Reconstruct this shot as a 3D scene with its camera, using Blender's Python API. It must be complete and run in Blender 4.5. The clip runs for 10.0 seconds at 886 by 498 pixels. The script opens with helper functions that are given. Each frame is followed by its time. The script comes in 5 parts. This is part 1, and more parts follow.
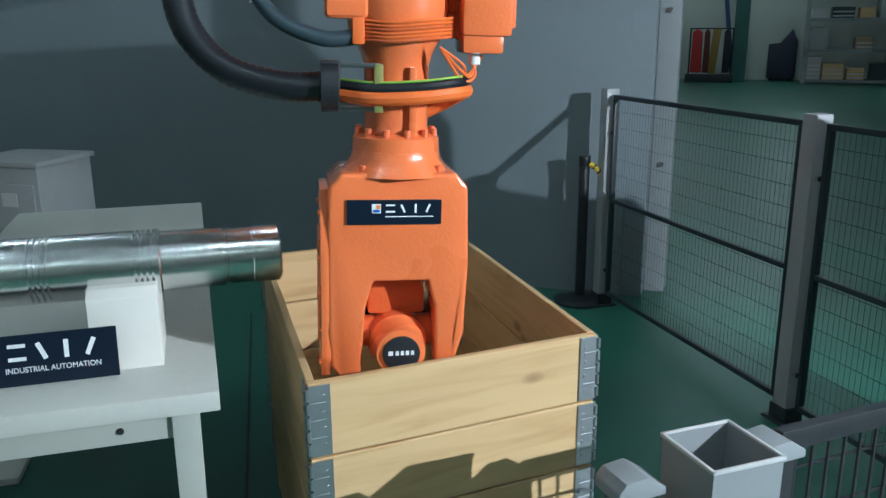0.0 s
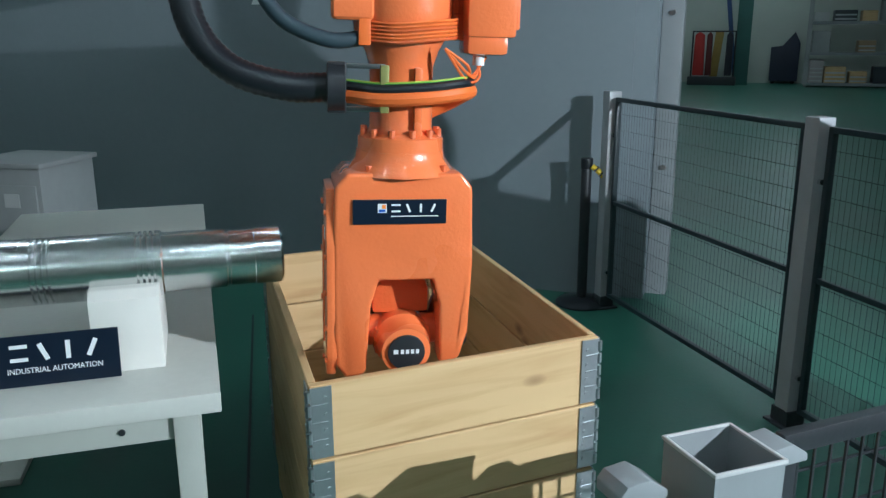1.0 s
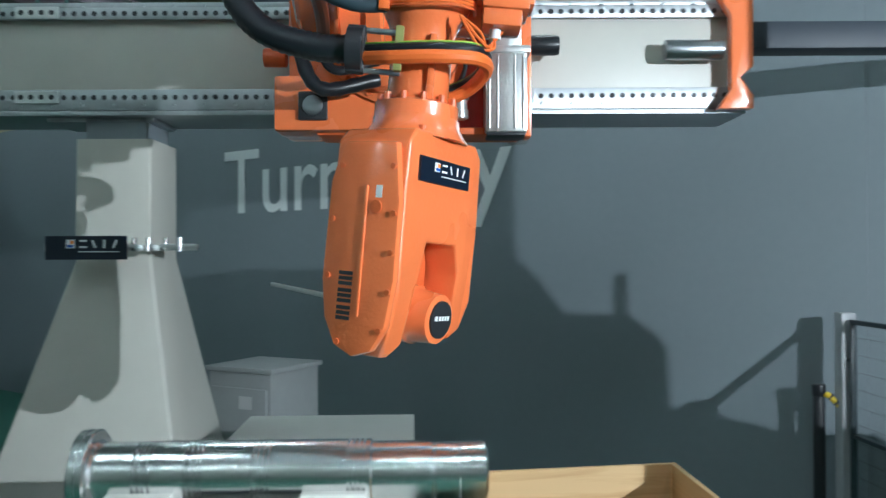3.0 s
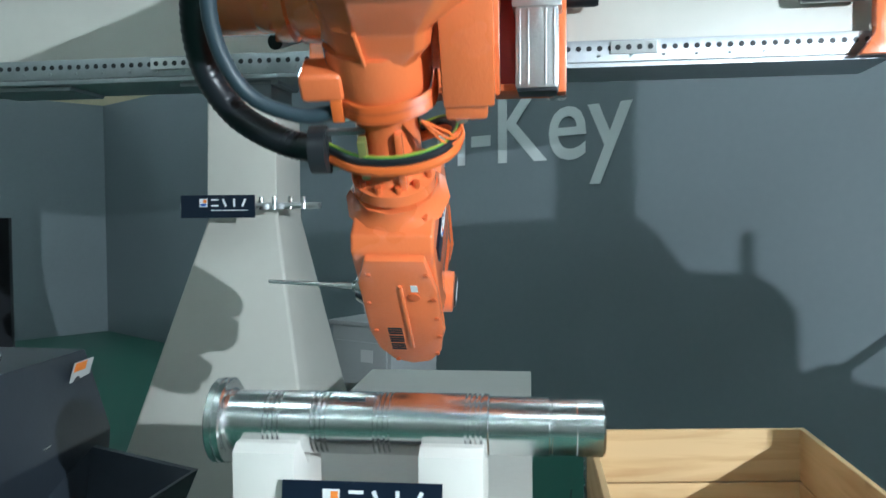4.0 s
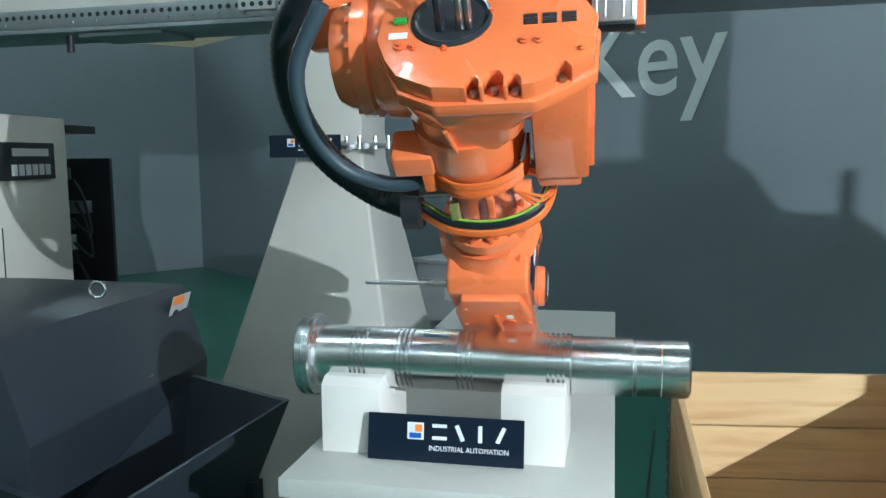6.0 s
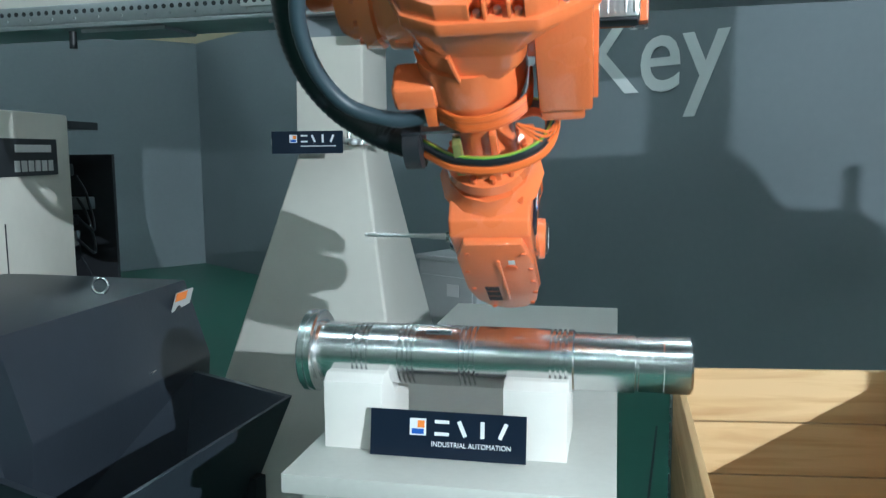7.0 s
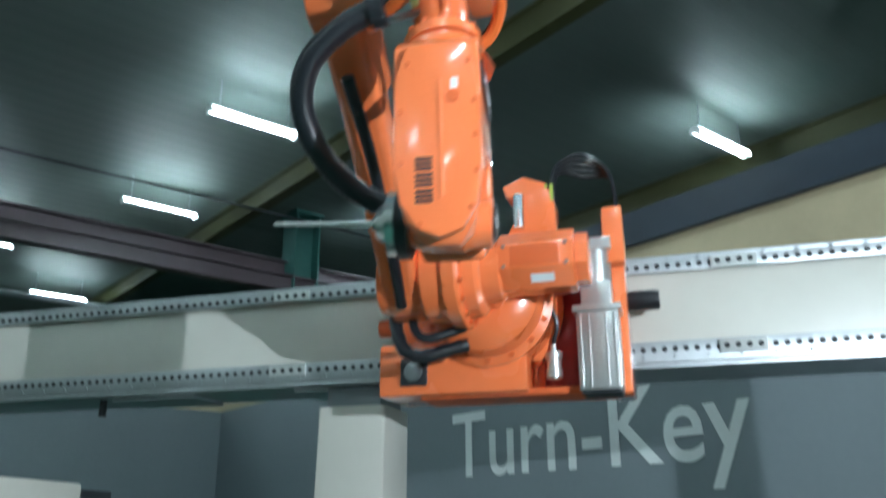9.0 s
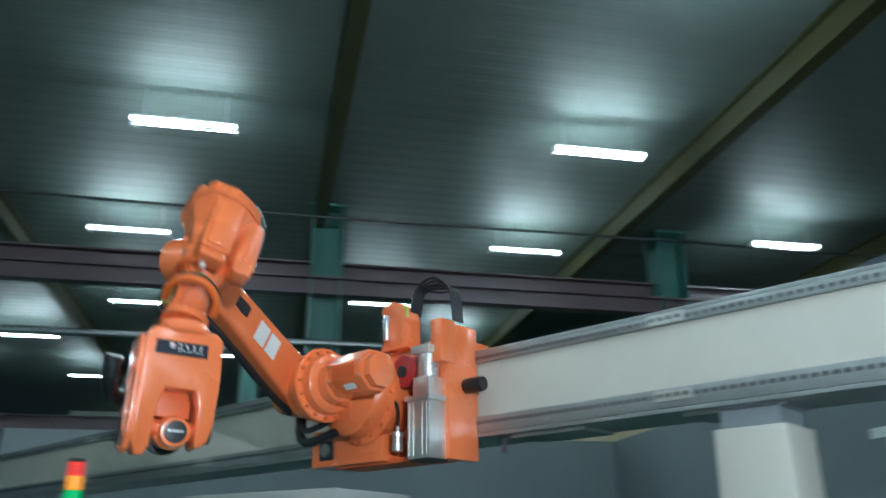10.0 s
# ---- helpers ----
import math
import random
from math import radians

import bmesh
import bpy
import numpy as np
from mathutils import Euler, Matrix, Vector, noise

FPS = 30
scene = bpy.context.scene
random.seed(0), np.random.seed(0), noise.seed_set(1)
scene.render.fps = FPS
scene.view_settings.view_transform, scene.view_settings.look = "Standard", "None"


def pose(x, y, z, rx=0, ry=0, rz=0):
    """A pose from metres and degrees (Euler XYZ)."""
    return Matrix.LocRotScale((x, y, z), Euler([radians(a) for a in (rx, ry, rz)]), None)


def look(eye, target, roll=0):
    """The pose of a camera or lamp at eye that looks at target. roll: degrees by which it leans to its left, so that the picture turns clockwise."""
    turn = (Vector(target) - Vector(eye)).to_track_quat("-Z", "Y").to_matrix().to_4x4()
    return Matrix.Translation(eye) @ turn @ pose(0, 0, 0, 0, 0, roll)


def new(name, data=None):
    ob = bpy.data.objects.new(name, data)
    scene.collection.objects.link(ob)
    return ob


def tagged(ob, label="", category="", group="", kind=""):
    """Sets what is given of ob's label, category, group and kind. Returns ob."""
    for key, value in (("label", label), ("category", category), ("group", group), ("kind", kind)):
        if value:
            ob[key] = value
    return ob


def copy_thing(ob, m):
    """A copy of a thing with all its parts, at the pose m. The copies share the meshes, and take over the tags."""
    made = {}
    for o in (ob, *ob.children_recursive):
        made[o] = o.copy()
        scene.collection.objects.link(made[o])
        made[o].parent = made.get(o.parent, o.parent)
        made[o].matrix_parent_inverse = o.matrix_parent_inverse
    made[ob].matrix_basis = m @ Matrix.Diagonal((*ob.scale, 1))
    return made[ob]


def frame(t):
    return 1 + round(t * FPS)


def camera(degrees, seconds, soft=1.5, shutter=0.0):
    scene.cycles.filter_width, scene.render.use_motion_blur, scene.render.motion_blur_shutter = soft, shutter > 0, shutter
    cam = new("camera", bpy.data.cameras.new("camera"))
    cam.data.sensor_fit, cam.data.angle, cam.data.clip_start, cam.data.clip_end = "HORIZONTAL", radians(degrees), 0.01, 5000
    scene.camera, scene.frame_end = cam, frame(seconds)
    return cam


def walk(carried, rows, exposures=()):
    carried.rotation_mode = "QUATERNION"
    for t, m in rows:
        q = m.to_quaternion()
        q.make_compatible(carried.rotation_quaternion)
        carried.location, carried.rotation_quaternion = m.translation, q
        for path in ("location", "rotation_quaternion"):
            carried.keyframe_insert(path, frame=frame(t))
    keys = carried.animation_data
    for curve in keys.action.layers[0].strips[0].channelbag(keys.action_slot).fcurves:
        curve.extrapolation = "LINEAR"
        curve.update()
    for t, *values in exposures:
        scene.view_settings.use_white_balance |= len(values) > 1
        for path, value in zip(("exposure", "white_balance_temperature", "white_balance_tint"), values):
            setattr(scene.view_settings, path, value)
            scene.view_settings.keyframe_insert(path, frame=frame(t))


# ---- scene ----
EYE = 1.75
cam = camera(57.3, 10.0, soft=1.4, shutter=0.4)
# seconds, turn to the left, tilt upwards, roll, in degrees; the tripod stands still
PATH = [
    (0.0, 0.00, -14.78, -0.32),
    (0.5, 0.23, -14.71, -0.14),
    (1.0, 0.13, -14.63, -0.19),
    (1.2, 0.11, -14.53, -0.24),
    (1.4, 0.19, -12.50, -0.26),
    (1.5, 0.14, -10.14, -0.34),
    (1.6, 0.20, -8.63, -0.25),
    (1.8, 0.34, -5.73, -0.33),
    (2.0, 0.42, -3.52, -0.36),
    (2.5, 6.80, 0.70, -0.09),
    (3.0, 14.80, 0.60, -0.18),
    (3.2, 17.10, 0.59, -0.16),
    (4.3, 24.44, -3.49, -0.37),
    (4.5, 25.21, -3.95, -0.36),
    (5.0, 27.06, -4.99, -0.44),
    (5.5, 28.60, -6.03, -0.52),
    (7.0, 29.18, -6.88, -0.55),
    (7.5, 29.23, -6.54, -0.57),
    (8.0, 29.48, -1.56, -0.55),
    (8.5, 29.80, 6.04, -0.39),
    (9.0, 30.49, 18.78, -0.19),
    (9.2, 32.56, 21.37, 0.01),
    (9.4, 36.83, 20.96, 0.44),
    (9.6, 42.51, 21.04, 0.05),
    (9.8, 50.00, 20.96, 0.44),
    (10.0, 57.21, 20.78, -0.38),
]

walk(cam, [(t, pose(0, 0, EYE, 0, 0, yaw) @ pose(0, 0, 0, 90 + pitch) @ pose(0, 0, 0, 0, 0, roll)) for t, yaw, pitch, roll in PATH],
     exposures=[(0, 0.12, 5150, 2), (2.5, 0.22, 5250, 2), (4.4, 0.54, 5250, 1), (8.2, 0.57, 5200, 1), (8.8, 0.48, 5200, 0), (10, 0.44, 5150, -1)])

# ---- world and lights ----
world = bpy.data.worlds.new("world")
scene.world = world
world.use_nodes = True
world.node_tree.nodes["Background"].inputs[0].default_value = (0.30, 0.40, 0.46, 1)
world.node_tree.nodes["Background"].inputs[1].default_value = 0.12


def spot(name, eye, target, power, size, angle, blend, colour):
    lamp = bpy.data.lights.new(name, "SPOT")
    lamp.energy, lamp.shadow_soft_size, lamp.spot_size, lamp.spot_blend, lamp.color = power, size, radians(angle), blend, colour
    ob = new(name, lamp)
    ob.matrix_world = look(eye, target)
    return ob


def area(name, eye, target, power, sx, sy, colour):
    lamp = bpy.data.lights.new(name, "AREA")
    lamp.shape, lamp.energy, lamp.size, lamp.size_y, lamp.color = "RECTANGLE", power, sx, sy, colour
    ob = new(name, lamp)
    ob.matrix_world = look(eye, target)
    return ob


KEY = (3.9, -0.45, 2.55)
spot("film_light", KEY, (-2.0, 3.0, 1.9), 1120, 0.018, 104, 0.35, (1.0, 0.95, 0.88))

# ---- materials ----
MATS = {}


def mat(name, colour, rough=0.5, metal=0.0, spread=0.12, grain=18.0, bump=0.05, bump_scale=60.0, stain=0.10, stain_scale=1.3, coat=0.0,
        glow=None, island=0.0, stretch=(1, 1, 1), rough_spread=0.15):
    """Paint or metal with variation at two scales, on object space."""
    if name in MATS:
        return MATS[name]
    m = bpy.data.materials.new(name)
    m.use_nodes = True
    nt = m.node_tree
    nd, ln = nt.nodes, nt.links.new
    bsdf = nd["Principled BSDF"]
    tc = nd.new("ShaderNodeTexCoord")
    mp = nd.new("ShaderNodeMapping")
    mp.inputs["Scale"].default_value = stretch
    ln(tc.outputs["Object"], mp.inputs[0])
    fine, broad = nd.new("ShaderNodeTexNoise"), nd.new("ShaderNodeTexNoise")
    fine.inputs["Scale"].default_value, fine.inputs["Detail"].default_value = grain, 6
    broad.inputs["Scale"].default_value, broad.inputs["Detail"].default_value = stain_scale, 4
    ln(mp.outputs[0], fine.inputs["Vector"])
    ln(mp.outputs[0], broad.inputs["Vector"])
    a = nd.new("ShaderNodeMapRange")
    a.inputs["To Min"].default_value, a.inputs["To Max"].default_value = 1 - spread, 1 + spread
    ln(fine.outputs["Fac"], a.inputs["Value"])
    b = nd.new("ShaderNodeMapRange")
    b.inputs["From Min"].default_value, b.inputs["From Max"].default_value = 0.3, 0.7
    b.inputs["To Min"].default_value, b.inputs["To Max"].default_value = 1 - stain, 1 + stain
    ln(broad.outputs["Fac"], b.inputs["Value"])
    mul = nd.new("ShaderNodeMath")
    mul.operation = "MULTIPLY"
    ln(a.outputs[0], mul.inputs[0])
    ln(b.outputs[0], mul.inputs[1])
    last = mul
    if island:
        info = nd.new("ShaderNodeObjectInfo")
        c = nd.new("ShaderNodeMapRange")
        c.inputs["To Min"].default_value, c.inputs["To Max"].default_value = 1 - island, 1 + island
        ln(info.outputs["Random"], c.inputs["Value"])
        last = nd.new("ShaderNodeMath")
        last.operation = "MULTIPLY"
        ln(mul.outputs[0], last.inputs[0])
        ln(c.outputs[0], last.inputs[1])
    vm = nd.new("ShaderNodeVectorMath")
    vm.operation = "SCALE"
    vm.inputs[0].default_value = colour
    ln(last.outputs[0], vm.inputs["Scale"])
    ln(vm.outputs[0], bsdf.inputs["Base Color"])
    r = nd.new("ShaderNodeMapRange")
    r.inputs["To Min"].default_value, r.inputs["To Max"].default_value = max(0.02, rough - rough_spread * rough), min(1, rough + rough_spread * rough)
    ln(broad.outputs["Fac"], r.inputs["Value"])
    ln(r.outputs[0], bsdf.inputs["Roughness"])
    bsdf.inputs["Metallic"].default_value = metal
    bsdf.inputs["Coat Weight"].default_value = coat
    bsdf.inputs["Coat Roughness"].default_value = 0.07
    if bump:
        bn = nd.new("ShaderNodeTexNoise")
        bn.inputs["Scale"].default_value, bn.inputs["Detail"].default_value = bump_scale, 5
        ln(mp.outputs[0], bn.inputs["Vector"])
        bp = nd.new("ShaderNodeBump")
        bp.inputs["Strength"].default_value, bp.inputs["Distance"].default_value = bump, 0.01
        ln(bn.outputs["Fac"], bp.inputs["Height"])
        ln(bp.outputs[0], bsdf.inputs["Normal"])
    if glow:
        bsdf.inputs["Emission Color"].default_value = (*glow[:3], 1)
        bsdf.inputs["Emission Strength"].default_value = glow[3]
    MATS[name] = m
    return m


def wood_mat(name, colour, dark):
    if name in MATS:
        return MATS[name]
    m = bpy.data.materials.new(name)
    m.use_nodes = True
    nt = m.node_tree
    nd, ln = nt.nodes, nt.links.new
    bsdf = nd["Principled BSDF"]
    tc, mp, info = nd.new("ShaderNodeTexCoord"), nd.new("ShaderNodeMapping"), nd.new("ShaderNodeObjectInfo")
    mp.inputs["Scale"].default_value = (1.2, 14, 14)
    ln(tc.outputs["Object"], mp.inputs[0])
    off = nd.new("ShaderNodeVectorMath")
    off.operation = "MULTIPLY_ADD"
    off.inputs[1].default_value = (9, 7, 5)
    ln(info.outputs["Random"], off.inputs[0])
    ln(mp.outputs[0], off.inputs[2])
    n1, n2, kn = nd.new("ShaderNodeTexNoise"), nd.new("ShaderNodeTexNoise"), nd.new("ShaderNodeTexVoronoi")
    n1.inputs["Scale"].default_value, n1.inputs["Detail"].default_value, n1.inputs["Distortion"].default_value = 1.6, 6, 0.8
    n2.inputs["Scale"].default_value = 0.5
    ln(off.outputs[0], n1.inputs["Vector"])
    ln(off.outputs[0], n2.inputs["Vector"])
    mk = nd.new("ShaderNodeMapping")
    mk.inputs["Scale"].default_value = (3.4, 7, 7)
    ln(tc.outputs["Object"], mk.inputs[0])
    ok = nd.new("ShaderNodeVectorMath")
    ok.operation = "MULTIPLY_ADD"
    ok.inputs[1].default_value = (9, 7, 5)
    ln(info.outputs["Random"], ok.inputs[0])
    ln(mk.outputs[0], ok.inputs[2])
    kn.inputs["Scale"].default_value = 1.0
    ln(ok.outputs[0], kn.inputs["Vector"])
    ks = nd.new("ShaderNodeMapRange")
    ks.inputs["From Min"].default_value, ks.inputs["From Max"].default_value = 0.04, 0.16
    ks.inputs["To Min"].default_value, ks.inputs["To Max"].default_value = 0.85, 0.0
    ln(kn.outputs["Distance"], ks.inputs["Value"])
    mix = nd.new("ShaderNodeMixRGB")
    mix.inputs[1].default_value, mix.inputs[2].default_value = (*colour, 1), (*dark, 1)
    g = nd.new("ShaderNodeMapRange")
    g.inputs["From Min"].default_value, g.inputs["From Max"].default_value = 0.45, 0.8
    ln(n1.outputs["Fac"], g.inputs["Value"])
    ln(g.outputs[0], mix.inputs[0])
    mix2 = nd.new("ShaderNodeMixRGB")
    mix2.inputs[2].default_value = (dark[0] * 0.45, dark[1] * 0.4, dark[2] * 0.4, 1)
    ln(mix.outputs[0], mix2.inputs[1])
    ln(ks.outputs[0], mix2.inputs[0])
    tint = nd.new("ShaderNodeMapRange")
    tint.inputs["To Min"].default_value, tint.inputs["To Max"].default_value = 0.82, 1.12
    ln(n2.outputs["Fac"], tint.inputs["Value"])
    sc = nd.new("ShaderNodeVectorMath")
    sc.operation = "SCALE"
    ln(mix2.outputs[0], sc.inputs[0])
    ln(tint.outputs[0], sc.inputs["Scale"])
    ln(sc.outputs[0], bsdf.inputs["Base Color"])
    bsdf.inputs["Roughness"].default_value = 0.6
    bp = nd.new("ShaderNodeBump")
    bp.inputs["Strength"].default_value, bp.inputs["Distance"].default_value = 0.12, 0.004
    ln(n1.outputs["Fac"], bp.inputs["Height"])
    ln(bp.outputs[0], bsdf.inputs["Normal"])
    MATS[name] = m
    return m


ORANGE = mat("robot_orange", (0.85, 0.203, 0.060), 0.27, spread=0.04, stain=0.06, bump=0.10, bump_scale=110, coat=1.0)
# darker orange for bolts and fittings, and for shade painted into a recess
ORANGE_DK = mat("darker_orange", (0.66, 0.13, 0.03), 0.42, spread=0.05, bump=0.16, bump_scale=120)
RED = mat("red_guard", (0.33, 0.02, 0.02), 0.35, spread=0.05)
BLACK = mat("black_rubber", (0.012, 0.014, 0.018), 0.34, spread=0.2, bump=0.05)
BLACKM = mat("black_metal", (0.02, 0.022, 0.026), 0.42, spread=0.15)
SIGN_NAVY = mat("navy_sign", (0.005, 0.011, 0.025), 0.30, spread=0.05, bump=0.0)
WHITE = mat("white_print", (0.80, 0.82, 0.84), 0.5, spread=0.02, bump=0.0)
SIGN_ORANGE = mat("sign_orange", (0.85, 0.25, 0.03), 0.5, spread=0.02, bump=0.0)
SIGN_BLUE = mat("sign_blue", (0.02, 0.10, 0.45), 0.5, spread=0.02, bump=0.0)
STEEL = mat("turned_steel", (0.78, 0.79, 0.79), 0.24, 1.0, spread=0.06, grain=3, stretch=(160, 1, 1), bump=0.0, stain=0.04)
STEEL_DK = mat("dull_steel", (0.36, 0.38, 0.40), 0.32, 1.0, spread=0.1)
ZINC = mat("zinc_rail", (0.42, 0.44, 0.46), 0.45, 1.0, spread=0.12, grain=30, bump=0.06)
ALU = mat("cast_aluminium", (0.66, 0.67, 0.67), 0.34, 0.85, spread=0.06, bump=0.08)
CREAM = mat("cream_paint", (0.54, 0.53, 0.48), 0.40, spread=0.03, stain=0.05, bump=0.05, bump_scale=140)
CREAM2 = mat("cream_machine_paint", (0.60, 0.58, 0.52), 0.4, spread=0.04, bump=0.04)
BLOCK = mat("white_plastic", (0.74, 0.72, 0.67), 0.5, spread=0.03, stain=0.04)
TABLE = mat("pale_grey_laminate", (0.52, 0.52, 0.48), 0.42, spread=0.05, stain=0.06, grain=50)
TABLE_LEG = mat("grey_green_powder_coat", (0.42, 0.43, 0.39), 0.45, spread=0.05)
WALL = mat("grey_wall_paint", (0.200, 0.228, 0.250), 0.62, spread=0.05, stain=0.06, stain_scale=0.6, bump=0.05, bump_scale=160)
TEXTW = mat("pale_wall_lettering", (0.74, 0.76, 0.76), 0.55, spread=0.03, bump=0.0)
FLOOR = mat("green_epoxy_floor", (0.030, 0.115, 0.080), 0.36, spread=0.08, grain=5, stain=0.25, stain_scale=0.5, bump=0.05, bump_scale=40)
ROOF = mat("dark_green_roof_sheet", (0.110, 0.132, 0.122), 0.60, spread=0.05, stain=0.15, stain_scale=0.3)
BEIGE = mat("beige_upper_wall", (0.46, 0.39, 0.25), 0.7, spread=0.05, stain=0.1)
RAFTER = mat("olive_rafter", (0.050, 0.050, 0.016), 0.55, spread=0.06)
GREENCOL = mat("green_steel_column", (0.035, 0.11, 0.095), 0.5, spread=0.08)
PURPLE = mat("plum_steel_girder", (0.060, 0.040, 0.048), 0.5, spread=0.1)
FARWALL = mat("pale_hall_wall", (0.46, 0.49, 0.44), 0.65, spread=0.03, stain=0.08, stain_scale=0.3)
DARKGLASS = mat("dark_window_glass", (0.015, 0.022, 0.028), 0.12, spread=0.05, bump=0.0)
FENCE = mat("dark_fence_frame", (0.020, 0.032, 0.038), 0.4, spread=0.1)
FENCEPOST = mat("grey_fence_post", (0.34, 0.345, 0.36), 0.42, spread=0.06)
DARKBOX = mat("charcoal_machine_paint", (0.024, 0.030, 0.040), 0.40, spread=0.12, stain=0.15)
NAVY = mat("navy_girder_paint", (0.014, 0.022, 0.036), 0.5, spread=0.10, stain=0.15)
TUBE = mat("fluorescent_tube", (0.9, 0.9, 0.9), 0.4, spread=0.0, bump=0.0, glow=(0.93, 0.97, 0.89, 118.0))
HOUSING = mat("lamp_housing", (0.7, 0.72, 0.72), 0.5)
PINE = wood_mat("pine_board", (0.62, 0.43, 0.215), (0.46, 0.28, 0.115))
YELLOW = mat("hazard_yellow", (0.75, 0.55, 0.03), 0.5, spread=0.05)
GREENWIRE = mat("green_wire", (0.05, 0.35, 0.05), 0.4, spread=0.05)
YELLOWWIRE = mat("yellow_green_wire", (0.36, 0.46, 0.05), 0.4, spread=0.05)
ORANGEWIRE = mat("orange_cable", (0.80, 0.17, 0.03), 0.4, spread=0.05)
GREYBIN = mat("pale_grey_plastic", (0.24, 0.255, 0.265), 0.45, spread=0.04)
CABINET = mat("grey_cabinet", (0.30, 0.31, 0.31), 0.5, spread=0.06)
LABEL_GREY = mat("pale_label", (0.5, 0.5, 0.5), 0.5, spread=0.03)

# ---- mesh helpers ----


def bm_box(sx, sy, sz, at=(0, 0, 0), bevel=0.0, rot=None, seg=2):
    bm = bmesh.new()
    bmesh.ops.create_cube(bm, size=1)
    bmesh.ops.scale(bm, vec=(sx, sy, sz), verts=bm.verts)
    if bevel:
        bmesh.ops.bevel(bm, geom=bm.edges[:], offset=bevel, segments=seg, profile=0.6, affect="EDGES", clamp_overlap=True)
    if rot:
        bmesh.ops.transform(bm, matrix=rot, verts=bm.verts)
    bmesh.ops.translate(bm, vec=at, verts=bm.verts)
    return bm


def bm_cyl(r, h, at=(0, 0, 0), axis="z", seg=32, r2=None, bevel=0.0):
    bm = bmesh.new()
    bmesh.ops.create_cone(bm, cap_ends=True, segments=seg, radius1=r, radius2=r if r2 is None else r2, depth=h)
    if bevel:
        rim = [e for e in bm.edges if abs(e.verts[0].co.z - e.verts[1].co.z) < 1e-6]
        bmesh.ops.bevel(bm, geom=rim, offset=bevel, segments=2, profile=0.6, affect="EDGES")
    if axis == "x":
        bmesh.ops.transform(bm, matrix=Matrix.Rotation(radians(90), 4, "Y"), verts=bm.verts)
    if axis == "y":
        bmesh.ops.transform(bm, matrix=Matrix.Rotation(radians(-90), 4, "X"), verts=bm.verts)
    bmesh.ops.translate(bm, vec=at, verts=bm.verts)
    return bm


def bm_prism(points, depth, bevel=0.0, axis="y", at=(0, 0, 0), seg=2):
    """A polygon given in (x, z), made solid along y and centred on it; or along x, with points in (y, z); or along z, in (x, y)."""
    bm = bmesh.new()
    put = {"y": lambda a, b, c: (a, c, b), "x": lambda a, b, c: (c, a, b), "z": lambda a, b, c: (a, b, c)}[axis]
    lo = [bm.verts.new(put(a, b, -depth / 2)) for a, b in points]
    hi = [bm.verts.new(put(a, b, depth / 2)) for a, b in points]
    n = len(points)
    bm.faces.new(lo)
    bm.faces.new(hi[::-1])
    for i in range(n):
        bm.faces.new((lo[i], hi[i], hi[(i + 1) % n], lo[(i + 1) % n]))
    bmesh.ops.recalc_face_normals(bm, faces=bm.faces)
    if bevel:
        bmesh.ops.bevel(bm, geom=bm.edges[:], offset=bevel, segments=seg, profile=0.6, affect="EDGES", clamp_overlap=True)
    bmesh.ops.translate(bm, vec=at, verts=bm.verts)
    return bm


def bm_loft(levels, bevel=0.0, seg=2):
    """Outlines in (x, y), equal in count, at heights z, skinned one to the next and closed."""
    bm = bmesh.new()
    rings = [[bm.verts.new((x, y, z)) for x, y in outline] for z, outline in levels]
    for p, q in zip(rings, rings[1:]):
        for k in range(len(p)):
            j = (k + 1) % len(p)
            bm.faces.new((p[k], p[j], q[j], q[k]))
    bm.faces.new(rings[0][::-1])
    bm.faces.new(rings[-1])
    bmesh.ops.recalc_face_normals(bm, faces=bm.faces)
    if bevel:
        bmesh.ops.bevel(bm, geom=bm.edges[:], offset=bevel, segments=seg, profile=0.6, affect="EDGES", clamp_overlap=True)
    return bm


def bm_lathe(profile, seg=48, axis="x"):
    """A turned body: (place along the axis, radius) from end to end."""
    bm = bmesh.new()
    rings = []
    for a, r in profile:
        ring = []
        for k in range(seg):
            c, s = math.cos(2 * math.pi * k / seg) * r, math.sin(2 * math.pi * k / seg) * r
            ring.append(bm.verts.new({"x": (a, c, s), "y": (s, a, c), "z": (c, s, a)}[axis]))
        rings.append(ring)
    for p, q in zip(rings, rings[1:]):
        for k in range(seg):
            bm.faces.new((p[k], p[(k + 1) % seg], q[(k + 1) % seg], q[k]))
    bm.faces.new(rings[0][::-1])
    bm.faces.new(rings[-1])
    bmesh.ops.recalc_face_normals(bm, faces=bm.faces)
    return bm


def spline(points, steps=10):
    """A smooth line through the points."""
    p = [Vector(q) for q in points]
    p = [p[0] * 2 - p[1]] + p + [p[-1] * 2 - p[-2]]
    line = []
    for i in range(1, len(p) - 2):
        for k in range(steps):
            t = k / steps
            a, b, c, d = p[i - 1], p[i], p[i + 1], p[i + 2]
            line.append(0.5 * ((2 * b) + (c - a) * t + (2 * a - 5 * b + 4 * c - d) * t * t + (3 * b - a - 3 * c + d) * t ** 3))
    line.append(p[-2])
    return line


